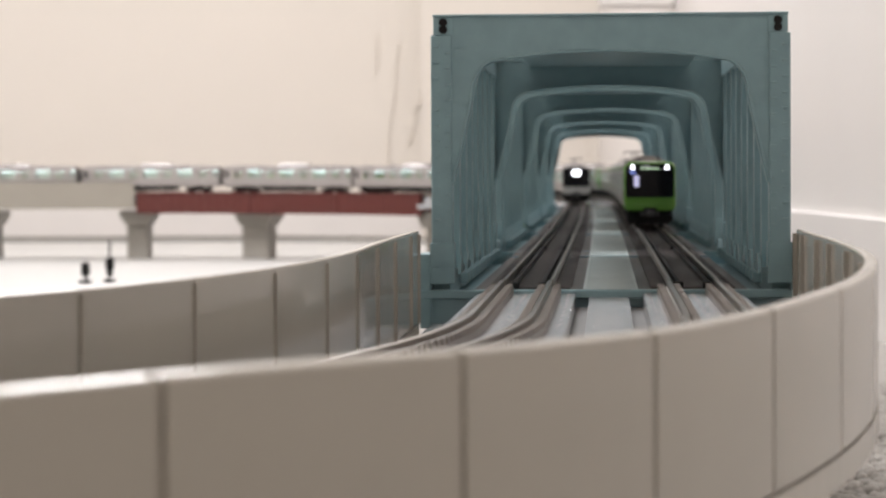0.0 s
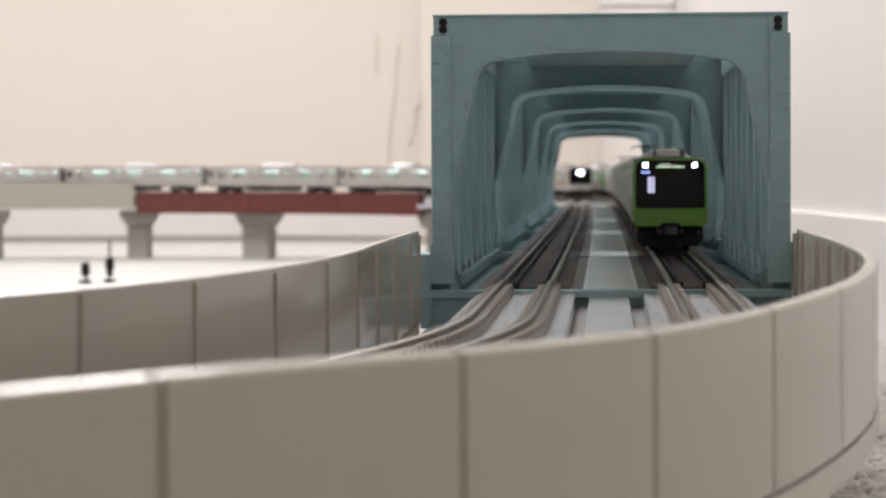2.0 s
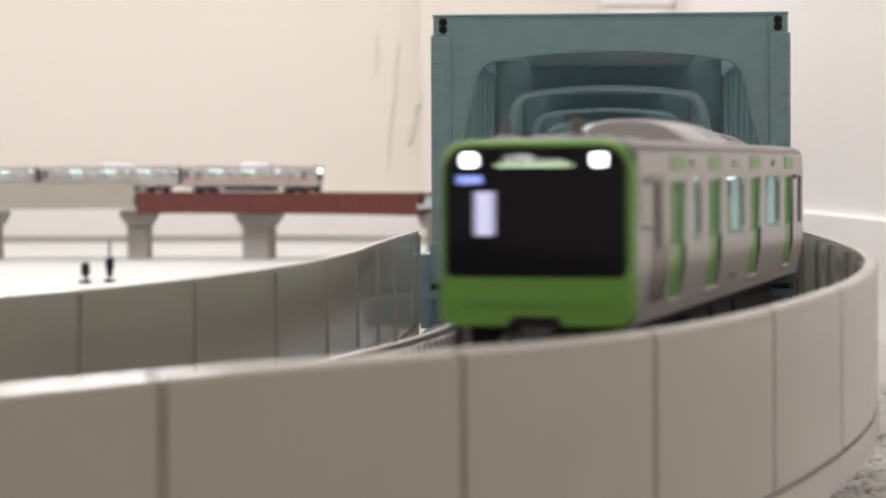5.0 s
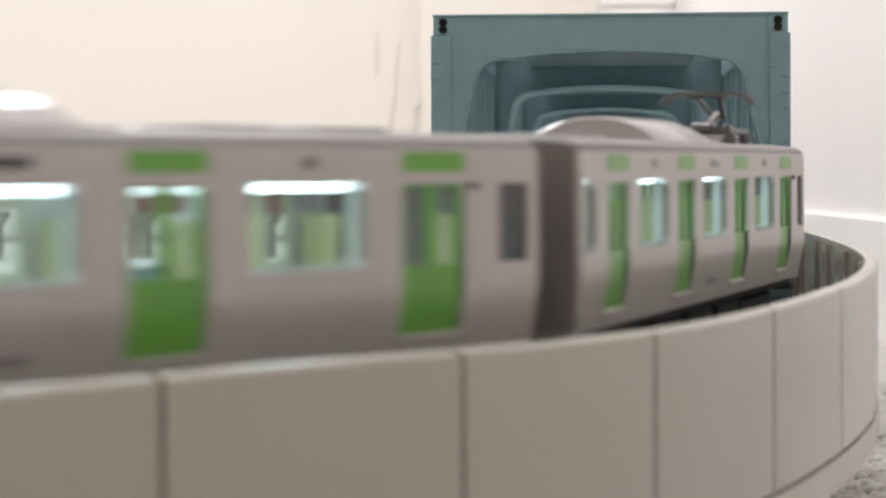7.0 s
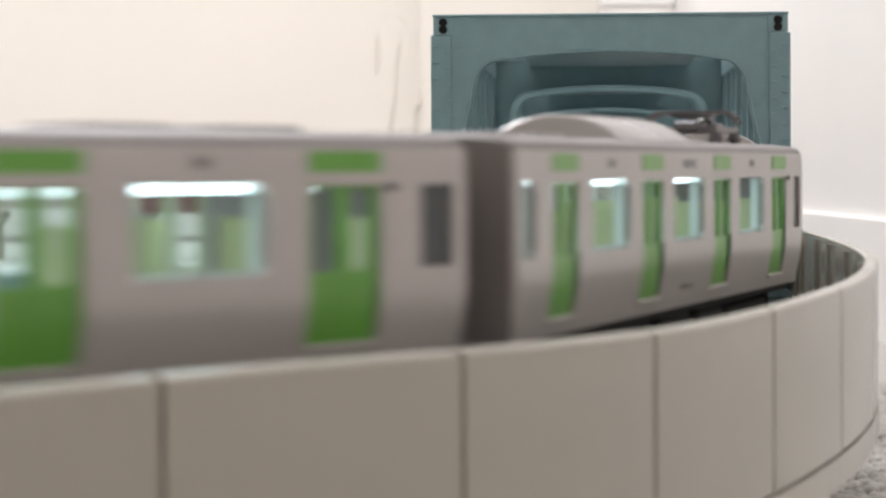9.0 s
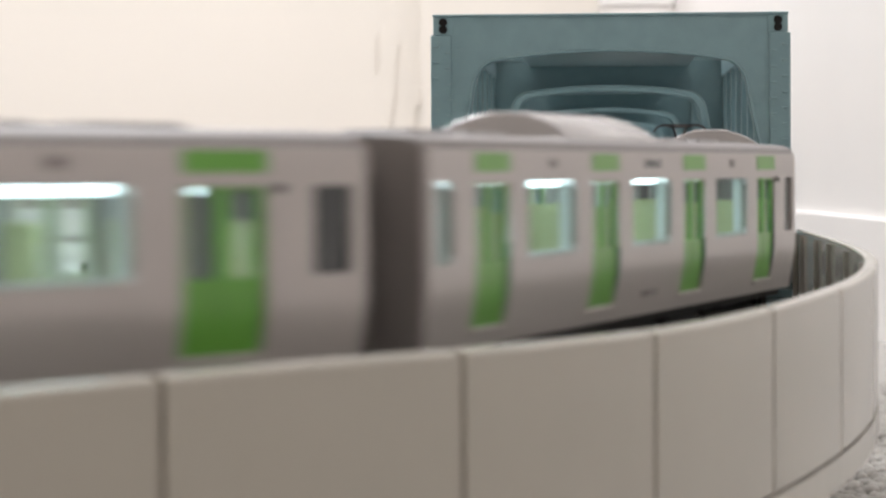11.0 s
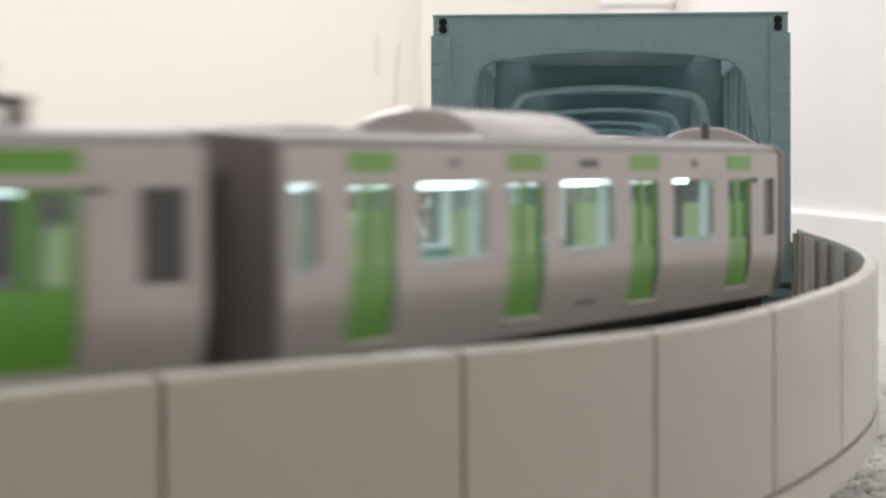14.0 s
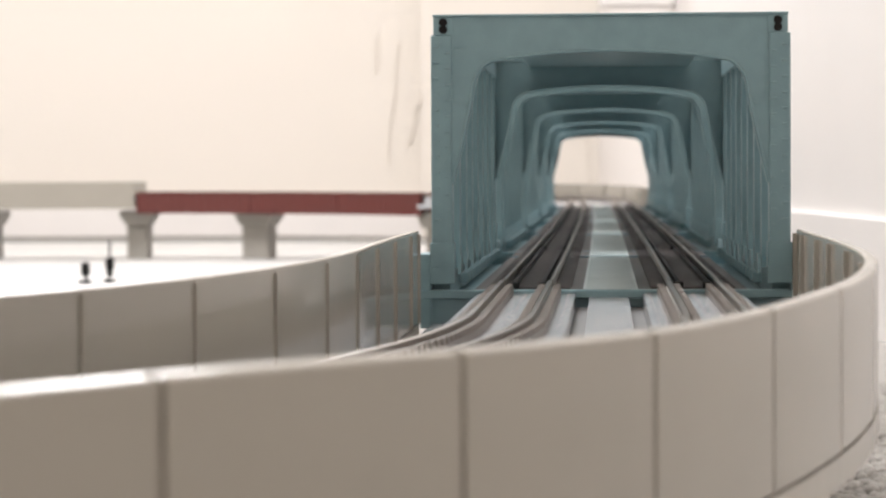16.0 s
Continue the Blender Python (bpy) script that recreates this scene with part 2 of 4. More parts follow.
def carpet_pile():
    """Looped pile of the carpet beside the viaduct."""
    rnd = np.random.RandomState(4)
    ico = bmesh.new()
    bmesh.ops.create_icosphere(ico, subdivisions=2, radius=1.0)
    base = np.array([v.co[:] for v in ico.verts])
    tri = np.array([[v.index for v in f.verts] for f in ico.faces])
    ico.free()
    xs, ys = np.meshgrid(np.arange(44, 152, 3.3), np.arange(30, 470, 3.3))
    xs, ys = xs.ravel() + rnd.uniform(-1.1, 1.1, xs.size), ys.ravel() + rnd.uniform(-1.1, 1.1, ys.size)
    n = xs.size
    r = rnd.uniform(1.5, 2.5, (n, 1, 3)) * np.array([1, 1, 0.9])
    c = np.stack([xs, ys, rnd.uniform(-0.6, 1.0, n)], 1)[:, None, :]
    verts = ((base[None] * r + c) * MM).reshape(-1, 3)
    faces = (tri[None] + (np.arange(n) * len(base))[:, None, None]).reshape(-1, 3)
    me = bpy.data.meshes.new("carpet_pile")
    me.from_pydata(verts.tolist(), [], faces.tolist())
    me.polygons.foreach_set("use_smooth", [True] * len(me.polygons))
    me.materials.append(CARPET)
    tagged(new("carpet_pile", me), "beige grey looped carpet pile beside the viaduct", "carpet", kind="stuff")


carpet_pile()


def ceiling_lamp():
    t = thing("ceiling_lamp", "round white ceiling lamp, switched on", "lamp", at=pose(LAMP_SPOT[0], LAMP_SPOT[1], 2.4))
    bm = bmesh.new()
    rod(bm, (0, 0, -30), (0, 0, 0), 160, 32)
    part("base", bm, PAINTWHITE, t)
    bm = bmesh.new()
    rod(bm, (0, 0, -60), (0, 0, -30), 260, 40)
    part("shade", bm, material("lit_lamp_shade", (0.9, 0.88, 0.85), 0.5, emit=(1, 0.93, 0.86), power=6), t, "glowing white shade")


ceiling_lamp()


def wall_marks():
    for name, x, z0, z1, lean in (("wall_crack", -283, 100, 250, 14), ("wall_crack", -255, 120, 230, 24), ("wall_crack", -297, 215, 262, 3)):
        bm = bmesh.new()
        y = YF - (47 if x > -235 else 2)
        rnd = random.Random(int(x))
        pts = [(x + lean * i / 8 + rnd.uniform(-2, 2), y, z0 + (z1 - z0) * i / 8) for i in range(9)]
        for a, b in zip(pts, pts[1:]):
            bar(bm, a, b, 3.0, 3.0)
        tagged(part(name, bm, STAIN), "thin grey crack line in the cream wallpaper", "crack", "wall cracks")
    for x, z0, z1, lean, w, mat in ((-20, 58, 128, -6, 3.0, STAIN), (30, 60, 118, 8, 6.0, SMUDGE)):
        bm = bmesh.new()
        rnd = random.Random(int(z1))
        pts = [(x + lean * i / 8 + rnd.uniform(-2, 2), YF - 46, z0 + (z1 - z0) * i / 8) for i in range(9)]
        for a, b in zip(pts, pts[1:]):
            bar(bm, a, b, w * rnd.uniform(0.5, 1.2), 2.0)
        tagged(part("wall_crack", bm, mat), "worn brown line in the cream wallpaper", "crack", "wall cracks")


wall_marks()

bm = bmesh.new()
box(bm, -1400, -130, 1150, 2560, 0, 3, 0.5)
tagged(part("white_board", bm, SHEET), "large flat white board lying on the carpet", "board")


# ---- truss bridge ----
def ribbon(bm, pts, thick, y0, y1):
    """A continuous flange along points (x, z), thick in their plane, from y0 to y1."""
    rows = []
    for i, (x, z) in enumerate(pts):
        a, b = pts[max(i - 1, 0)], pts[min(i + 1, len(pts) - 1)]
        n = Vector((-(b[1] - a[1]), b[0] - a[0])).normalized() * thick / 2
        rows.append([bm.verts.new(v) for v in ((x - n.x, y0, z - n.y), (x + n.x, y0, z + n.y), (x + n.x, y1, z + n.y), (x - n.x, y1, z - n.y))])
    for a, b in zip(rows, rows[1:]):
        for i in range(4):
            bm.faces.new((a[i], a[(i + 1) % 4], b[(i + 1) % 4], b[i]))
    bm.faces.new(rows[0])
    bm.faces.new(rows[-1][::-1])


def bead(bm, pts, r, y):
    """A half-round bead that stands proud of the plane y along points (x, z)."""
    rows = []
    for i, (x, z) in enumerate(pts):
        a, b = pts[max(i - 1, 0)], pts[min(i + 1, len(pts) - 1)]
        n = Vector((-(b[1] - a[1]), b[0] - a[0])).normalized()
        ring = []
        for k in range(7):
            q = math.pi * k / 6
            ring.append(bm.verts.new((x + n.x * r * math.cos(q), y - 1.3 * r * math.sin(q), z + n.y * r * math.cos(q))))
        rows.append(ring)
    for a, b in zip(rows, rows[1:]):
        for i in range(7):
            bm.faces.new((a[i], a[(i + 1) % 7], b[(i + 1) % 7], b[i]))
    bm.faces.new(rows[0])
    bm.faces.new(rows[-1][::-1])


def truss_span():
    t = thing("truss_bridge", "grey teal plastic double-track truss bridge span", "bridge", "truss spans in a row")
    D = SPAN - 0.6
    L = 201.0
    # end portals with rounded opening and gusset legs
    half_top, half_bot, top = 34.8, 35.8, 53.8

    crown = [(0.0, 46.9), (6.0, 46.75), (12.0, 46.4), (18.0, 45.8), (22.0, 45.2)]
    for i in range(1, 9):
        q = math.pi / 2 * i / 8
        crown.append((22.0 + 5.4 * math.sin(q), 38.8 + 6.4 * math.cos(q)))
    half = crown + [(28.4, 34.0), (29.6, 28.5), (30.7, 24.0), (31.5, 20.5)]
    whole = [(-x, z) for x, z in half[::-1]] + half[1:]

    for y0, depth in ((0.0, 1.4), (L - 1.4, 1.4)):
        bm = bmesh.new()
        for sg in (1, -1):
            outline = [(sg * x, z) for x, z in half] + [(sg * 33.2, 20.5), (sg * 33.2, top), (0.0, top)]
            prism(bm, outline, depth, Matrix.Translation((0, y0, RAIL)))
        bmesh.ops.remove_doubles(bm, verts=bm.verts, dist=0.001)
        part("portal", bm, TEAL, t)
        bm = bmesh.new()
        if y0 == 0:
            bead(bm, [(x, RAIL + z) for x, z in whole], 0.34, -0.05)
            ribbon(bm, [(x, RAIL + z) for x, z in whole], 0.5, 0.1, 3.4)
        else:
            ribbon(bm, [(x, RAIL + z) for x, z in whole], 0.5, y0 - 2.0, y0 + 1.3)
        part("opening_flange", bm, TEAL, t, smooth=True)
        bm = bmesh.new()
        box(bm, -half_top - 0.6, half_top + 0.6, y0 - 0.6, y0 + depth + 0.6, RAIL + top, RAIL + top + 0.5, 0.1)
        part("top_flange", bm, TEAL, t)
    # end posts, with rivet plates
    for sg in (-1, 1):
        for y0, dr in ((0.0, 1), (L, -1)):
            bm = bmesh.new()
            a = y0 - 0.5 * dr
            b = y0 + 4.2 * dr
            lo, hi = min(a, b), max(a, b)
            xs = sorted((sg * 31.6, sg * half_bot))
            box(bm, xs[0], xs[1], lo, hi, RAIL + 0.3, RAIL + 50.2, 0.2)
            box(bm, sg * 33.3 - 2.0, sg * 33.3 + 2.0, lo + 0.2, hi - 0.2, RAIL + 50.2, RAIL + top, 0.1)
            box(bm, xs[0] - 0.35, xs[1] + 0.35, lo - 0.35, hi + 0.35, RAIL + 0.3, RAIL + 8.6, 0.2)
            post = part("end_post", bm, TEAL, t)
            if dr == 1:
                bm = bmesh.new()
                for k in range(12):
                    z = RAIL + 12.0 + k * 3.15
                    for xx in (sg * 32.4, sg * 34.7):
                        zz = z + (1.2 if abs(xx) > 33 else 0)
                        box(bm, xx - 0.55, xx + 0.55, lo - 1.0, lo + 0.05, zz - 0.18, zz + 0.18, 0.05)
                for k in range(5):
                    for xx in (sg * 30.9, sg * 29.6):
                        z = RAIL + 47.5 - k * 2.6
                        box(bm, xx - 0.35, xx + 0.35, -0.3, 0.05, z - 0.12, z + 0.12)
                tagged(part("rivet_row", bm, TEAL, post), kind="stuff")
                bm = bmesh.new()
                box(bm, sg * 30.0 - 1.6, sg * 30.0 + 1.6, -0.35, 0.02, RAIL + 36.3, RAIL + 36.8)
                part("plate_edge", bm, TEAL, post)
                bm = bmesh.new()
                box(bm, sg * 33.3 - 2.2, sg * 33.3 + 2.2, lo - 0.5, lo + 0.02, RAIL + 3.8, RAIL + 4.3)
                part("plate_edge", bm, TEAL, post)
                # keyhole not cut out: black discs and bar show the dark inside it
                bm = bmesh.new()
                for zz in (51.3, 52.7):
                    rod(bm, (sg * 33.3, lo - 0.15, RAIL + zz), (sg * 33.3, lo + 0.3, RAIL + zz), 0.85, 14)
                box(bm, sg * 33.3 - 0.45, sg * 33.3 + 0.45, lo - 0.12, lo + 0.3, RAIL + 51.4, RAIL + 52.6)
                part("bolt_hole", bm, BLACK, post, "black keyhole shape on the post for the dark of an opening")
        # chords, verticals, diagonals
        bm = bmesh.new()
        bar(bm, (sg * 33.2, 2, RAIL + 51.3), (sg * 33.2, L - 2, RAIL + 51.3), 4.0, 4.6)
        part("top_chord", bm, TEAL, t)
        bm = bmesh.new()
        bar(bm, (sg * 34.0, 2, RAIL + 0.2), (sg * 34.0, D - 2, RAIL + 0.2), 3.6, 5.0)
        part("bottom_chord", bm, TEAL, t)
        for k in range(1, 8):
            y = L * k / 8
            bm = bmesh.new()
            bar(bm, (sg * 33.4, y, RAIL + 2.6), (sg * 33.2, y, RAIL + 49.2), 3.2, 3.0, (0, 1, 0))
            bar(bm, (sg * 31.7, y, RAIL + 2.6), (sg * 31.7, y, RAIL + 49.2), 0.5, 4.2, (0, 1, 0))
            part("vertical", bm, TEAL, t)
            bm = bmesh.new()
            prism(bm, [(-4, 0), (4, 0), (2.6, 4.0), (-2.6, 4.0)], 0.6, Matrix.Translation((sg * 31.2, y, RAIL + 1.4)) @ Matrix.Rotation(radians(90), 4, "Z"))
            for q in (0, 1):
                box(bm, sg * 30.6 - 0.9, sg * 30.6 + 0.9, y + q * L / 16 - 1.0, y + q * L / 16 + 1.0, RAIL - 0.6, RAIL + 1.7, 0.2)
            part("gusset", bm, TEAL, t)
        for k in range(8):
            y, y2 = L * k / 8, L * (k + 1) / 8
            a, b = ((y, 3), (y2, 49)) if k % 2 == 0 else ((y, 49), (y2, 3))
            bm = bmesh.new()
            bar(bm, (sg * 34.9, a[0], RAIL + a[1]), (sg * 34.9, b[0], RAIL + b[1]), 1.2, 2.2)
            part("diagonal", bm, TEAL, t)
    # roof: a closed middle plate, open bays with struts along its sides
    bm = bmesh.new()
    box(bm, -22.0, 22.0, 1.4, L - 1.4, RAIL + 52.0, RAIL + 52.5)
    part("roof_plate", bm, TEAL, t)
    for k in range(1, 8):
        y = L * k / 8
        bm = bmesh.new()
        bar(bm, (-31.4, y, RAIL + 53.0), (31.4, y, RAIL + 53.0), 3.0, 0.9)
        part("top_strut", bm, TEAL, t)
    for k in range(4):
        y, y2 = L * k / 4 + 2, L * (k + 1) / 4 - 2
        bm = bmesh.new()
        bar(bm, (-31, y, RAIL + 53.7), (31, y2, RAIL + 53.7), 2.4, 0.4)
        bar(bm, (31, y, RAIL + 54.1), (-31, y2, RAIL + 54.1), 2.4, 0.4)
        part("lateral_brace", bm, TEAL, t)
    # floor: cross girders, dark track trays, walkway
    bm = bmesh.new()
    box(bm, -38.2, 38.2, -1.2, 2.0, RAIL - 2.6, RAIL - 0.9, 0.2)
    box(bm, -37.0, 37.0, 0.2, 1.8, RAIL - 8.6, RAIL - 2.6, 0.2)
    for sg in (-1, 1):
        box(bm, sg * 37.1 - 1.2, sg * 37.1 + 1.2, -0.8, 9, RAIL - 8.6, RAIL + 6.5, 0.3)
    part("end_girder", bm, TEAL, t)
    bm = bmesh.new()
    box(bm, -35.5, 35.5, 2.2, D - 0.3, RAIL - 3.6, RAIL - 2.9)
    part("bottom_plate", bm, TEAL, t)
    y = D * 0.79
    bm = bmesh.new()
    bar(bm, (-33, y, RAIL - 2.2), (33, y, RAIL - 2.2), 2.0, 2.4)
    box(bm, -32, 32, y - 0.5, y + 0.5, RAIL - 1.0, RAIL - 0.55)
    part("cross_girder", bm, TEAL, t)
    for c in (-16.5, 16.5):
        bm = bmesh.new()
        box(bm, c - 11, c + 11, 1.5, D, RAIL - 2.6, RAIL - 1.0)
        tray = part("track_tray", bm, DECK, t, "dark brown ribbed track tray")
        for k in range(56):
            y = 3 + k * (D - 5) / 56
            if k == 0:
                bm = bmesh.new()
                box(bm, c - 8.4, c + 8.4, y, y + 2.0, RAIL - 1.0, RAIL - 0.45)
                first_sleeper = part("sleeper", bm, DECK, tray)
            else:
                share("sleeper", first_sleeper, tray, Matrix.Translation((0, k * (D - 5) / 56 * MM, 0)))
        for sg in (-1, 1):
            bm = bmesh.new()
            bar(bm, (c + sg * 4.75, 0.5, RAIL + 0.35), (c + sg * 4.75, D, RAIL + 0.35), 0.6, 1.5)
            part("rail", bm, STEEL, tray, "worn nickel rail")
            bm = bmesh.new()
            bar(bm, (c + sg * 2.9, 4, RAIL - 0.1), (c + sg * 2.9, D, RAIL - 0.1), 0.7, 1.3)
            box(bm, c + sg * 2.9 - 1.0, c + sg * 2.9 + 1.0, 1.2, 4.4, RAIL - 0.8, RAIL + 0.6, 0.2)
            part("guard_rail", bm, BLACK, tray)
    bm = bmesh.new()
    box(bm, -5.5, 5.5, 2, D, RAIL - 2.4, RAIL - 0.8)
    for k in range(1, 40):
        y = D * k / 40
        box(bm, -5.0, 5.0, y - 0.25, y + 0.25, RAIL - 0.8, RAIL - 0.72)
    part("walkway", bm, TEAL_DECK, t, "pale teal walkway between the tracks, sheen put into its colour")
    return t


def bridges():
    span = truss_span()
    for k in range(5):
        y, y2 = k * SPAN, (k + 1) * SPAN
        turn = math.degrees(math.atan2(-(sag(y2) - sag(y)), SPAN))
        m = pose((sag(y) + 0.3) * MM, y * MM, 0, 0, 0, turn)
        if k == 0:
            span.matrix_basis = m
        else:
            copy_thing(span, m)
    # piers below the joints
    for k in range(6):
        t = thing("bridge_pier", "grey plastic pier under the truss bridge", "pier", "truss bridge piers", at=pose(sag(k * SPAN) * MM, k * SPAN * MM, 0))
        bm = bmesh.new()
        box(bm, -34, 34, -6, 6, RAIL - 14, RAIL - 8.7, 0.8)
        part("cap", bm, PIER, t)
        bm = bmesh.new()
        box(bm, -24, 24, -5, 5, 0, RAIL - 14, 1.2)
        part("shaft", bm, PIER, t)


bridges()


# ---- viaduct with walls ----
WO, WI, WT, HW, HB = 39.0, -39.9, 1.9, 11.15, -7.9


def viaduct(name, stations, label):
    t = thing(name, label, "viaduct", kind="structure")
    bm = bmesh.new()
    sweep(bm, stations, [(-35.4, -7.6), (35.4, -7.6), (35.4, -11.5), (-35.4, -11.5)])
    part("slab", bm, CONCRETE, t)
    for c in (-16.5, 16.5):
        bm = bmesh.new()
        sweep(bm, stations, rect(c - 9.8, c + 9.8, -7.6, -1.6))
        bed = part("track_bed", bm, CONCRETE, t, "glossy light grey slab track bed")
        for sg in (-1, 1):
            bm = bmesh.new()
            sweep(bm, stations, rect(c + sg * 4.75 - 2.2, c + sg * 4.75 + 2.2, -1.6, -0.5))
            part("rail_support", bm, RAILBED, bed, "brown rail fastening strip")
            bm = bmesh.new()
            x = c + sg * 4.75
            sweep(bm, stations, [(x - 0.8, -0.5), (x + 0.8, -0.5), (x + 0.25, -0.1), (x + 0.4, 0.6), (x + 0.4, 1.1), (x - 0.4, 1.1), (x - 0.4, 0.6), (x - 0.25, -0.1)])
            part("rail", bm, STEEL, bed, "nickel silver rail")
            # clips along the strip
            bm = bmesh.new()
            s = stations[0] + 2
            end = min(stations[-1], 420)
            while s < end:
                for o in (-1.55, 1.55):
                    a, b = P(s, x + o - 0.5, -0.5), P(s + 1.6, x + o + 0.5, -0.5)
                    c0 = (a + b) / 2
                    d = P(s + 1, x, 0) - P(s, x, 0)
                    box(bm, -0.85, 0.85, -0.6, 0.6, 0, 0.95, 0, Matrix.Translation(c0) @ Matrix.Rotation(math.atan2(d.y, d.x), 4, "Z"))
                s += 3.6
            if bm.verts:
                tagged(part("rail_clips", bm, RAILBED, bed), kind="stuff")
            else:
                bm.free()
    # middle channel with a raised cover
    bm = bmesh.new()
    sweep(bm, stations, rect(-6.6, 6.6, -7.6, -4.4))
    part("drain_channel", bm, CHANNEL, t, "dark recessed channel between the tracks")
    bm = bmesh.new()
    sweep(bm, stations, rect(-3.9, 3.9, -4.4, -2.4))
    part("cable_cover", bm, CONCRETE, t)
    # small bolts on the slab beds of the straight
    if stations[0] > 0:
        bm = bmesh.new()
        for c in (-16.5, 16.5):
            for o in (-8.6, 0.0, 8.6):
                for k in range(9):
                    q = P(5 + k * 12.4, c + o, -1.6)
                    box(bm, q.x - 0.35, q.x + 0.35, q.y - 0.35, q.y + 0.35, q.z - 0.1, q.z + 0.16, 0.05)
        tagged(part("bolts", bm, CONCRETE, t), kind="stuff")
    return t


near = viaduct("viaduct", steps(1.4, STRAIGHT, 6) + steps(STRAIGHT, STRAIGHT + R0 * 3.14, 120)[1:], "light grey double track viaduct with slab track")
far = viaduct("viaduct", sorted(steps(-FAR - R0 * 0.87, -FAR, 24) + [-1242.0, -1320.0, -1400.0]), "light grey double track viaduct behind the bridges")


def viaduct_wall(name, face, out, seams, label):
    """A parapet wall of separate panels, with ribs at the joints. out: +1 or -1, the way the wall's back faces."""
    t = thing(name, label, "parapet wall", kind="structure")
    for a, b in zip(seams, seams[1:]):
        bm = bmesh.new()
        o0, o1 = face, face - out * WT
        lo, hi = min(o0, o1), max(o0, o1)
        n = max(3, int((b - a) / 5))
        gap = 0.35 if out > 0 else 0.12
        crown = [(0.0, -0.7), (0.05, -0.42), (0.2, -0.24), (0.5, -0.15), (1.0, -0.075), (1.6, -0.01), (1.82, -0.12), (1.9, -0.4)]
        arc = [((hi - u) if out > 0 else (lo + u), HW + v) for u, v in crown]
        arc = arc if out > 0 else arc[::-1]
        sweep(bm, steps(a + gap, b - gap, n), [(lo, HB + 0.4), (hi, HB + 0.4)] + arc)
        bm.faces.ensure_lookup_table()
        inner = len(arc) + 1 if out > 0 else 1
        for k in range(n):
            bm.faces[k * (len(arc) + 2) + inner].material_index = 1
        part("panel", bm, [BEIGE, BEIGE_GLOSS], t, smooth=True)
    for a in seams:
        bm = bmesh.new()
        if out > 0:
            # dark strip set back between panels, deepening the groove's shade by colour
            sweep(bm, [a - 0.85, a + 0.85], rect(face - 0.95, face - 0.35, HB + 0.4, HW - 0.9))
            part("joint", bm, SEAM, t)
            bm = bmesh.new()
        o0, o1 = face - out * 0.97, face - out * (WT + (0.75 if out > 0 else 0.35))
        lo, hi = min(o0, o1), max(o0, o1)
        w = 0.85 if out > 0 else 0.3
        sweep(bm, [a - w, a + w], rect(lo, hi, HB + 0.4, HW - 0.8))
        part("rib", bm, BEIGE, t)
    # skirt and base ledge below the panels
    bm = bmesh.new()
    o0, o1 = face + out * 0.1, face - out * 1.9
    lo, hi = min(o0, o1), max(o0, o1)
    n = max(4, int((seams[-1] - seams[0]) / 6))
    sweep(bm, steps(seams[0], seams[-1], n), rect(lo, hi, HB - 3.6, HB))
    part("ledge", bm, BEIGE, t)
    bm = bmesh.new()
    o0, o1 = face - out * 0.5, face - out * 1.9
    lo, hi = min(o0, o1), max(o0, o1)
    sweep(bm, steps(seams[0], seams[-1], n), rect(lo, hi, HB, HB + 0.5))
    part("joint_line", bm, SEAM, t)
    return t


outer_seams = [2.0, 20.2, 53.6, 78.7, 110.2, 144.5, 177.0] + [209.2 + 32 * k for k in range(0, 16)]
inner_seams = [2.0, 22.5, 58.3, 93.1, 126.7, 154.8, 184.7, 215.8, 246.8] + [278 + 31 * k for k in range(0, 12)]
viaduct_wall("parapet_outer", WO, 1, outer_seams, "beige grey panelled parapet wall of the outer side")
viaduct_wall("parapet_inner", WI, -1, inner_seams, "beige grey glossy parapet wall of the inner side")


viaduct_wall("parapet_far", 36.0, 1, [-1822.0 + 48.25 * k for k in range(13)], "beige grey panelled parapet wall beyond the bridges")


def piers(stations, wide, group, deep=34):
    for s, w in zip(stations, wide):
        a, d = P(s, 0, 0), P(s + 1, 0, 0) - P(s - 1, 0, 0)
        ang = math.degrees(math.atan2(d.y, d.x))
        drop = a.z + (-11.6 if s > -1300 else -15.5)
        t = thing("viaduct_pier", "grey beige plastic pier with flared head", "pier", group, at=pose(a.x * MM, a.y * MM, 0, 0, 0, ang))
        bm = bmesh.new()
        prism(bm, [(-w / 2, drop - 14), (w / 2, drop - 14), (w / 2 + 6, drop - 5), (w / 2 + 6, drop), (-w / 2 - 6, drop), (-w / 2 - 6, drop - 5)], deep, Matrix.Translation((0, -deep / 2, 0)))
        part("head", bm, PIER, t)
        bm = bmesh.new()
        box(bm, -w / 2, w / 2, -13, 13, 0, drop - 14, 1.5)
        part("shaft", bm, PIER, t)


piers([95.0, 222.0, 345.0, 470.0, 600.0, 730.0], [9] * 6, "near viaduct piers", 71)


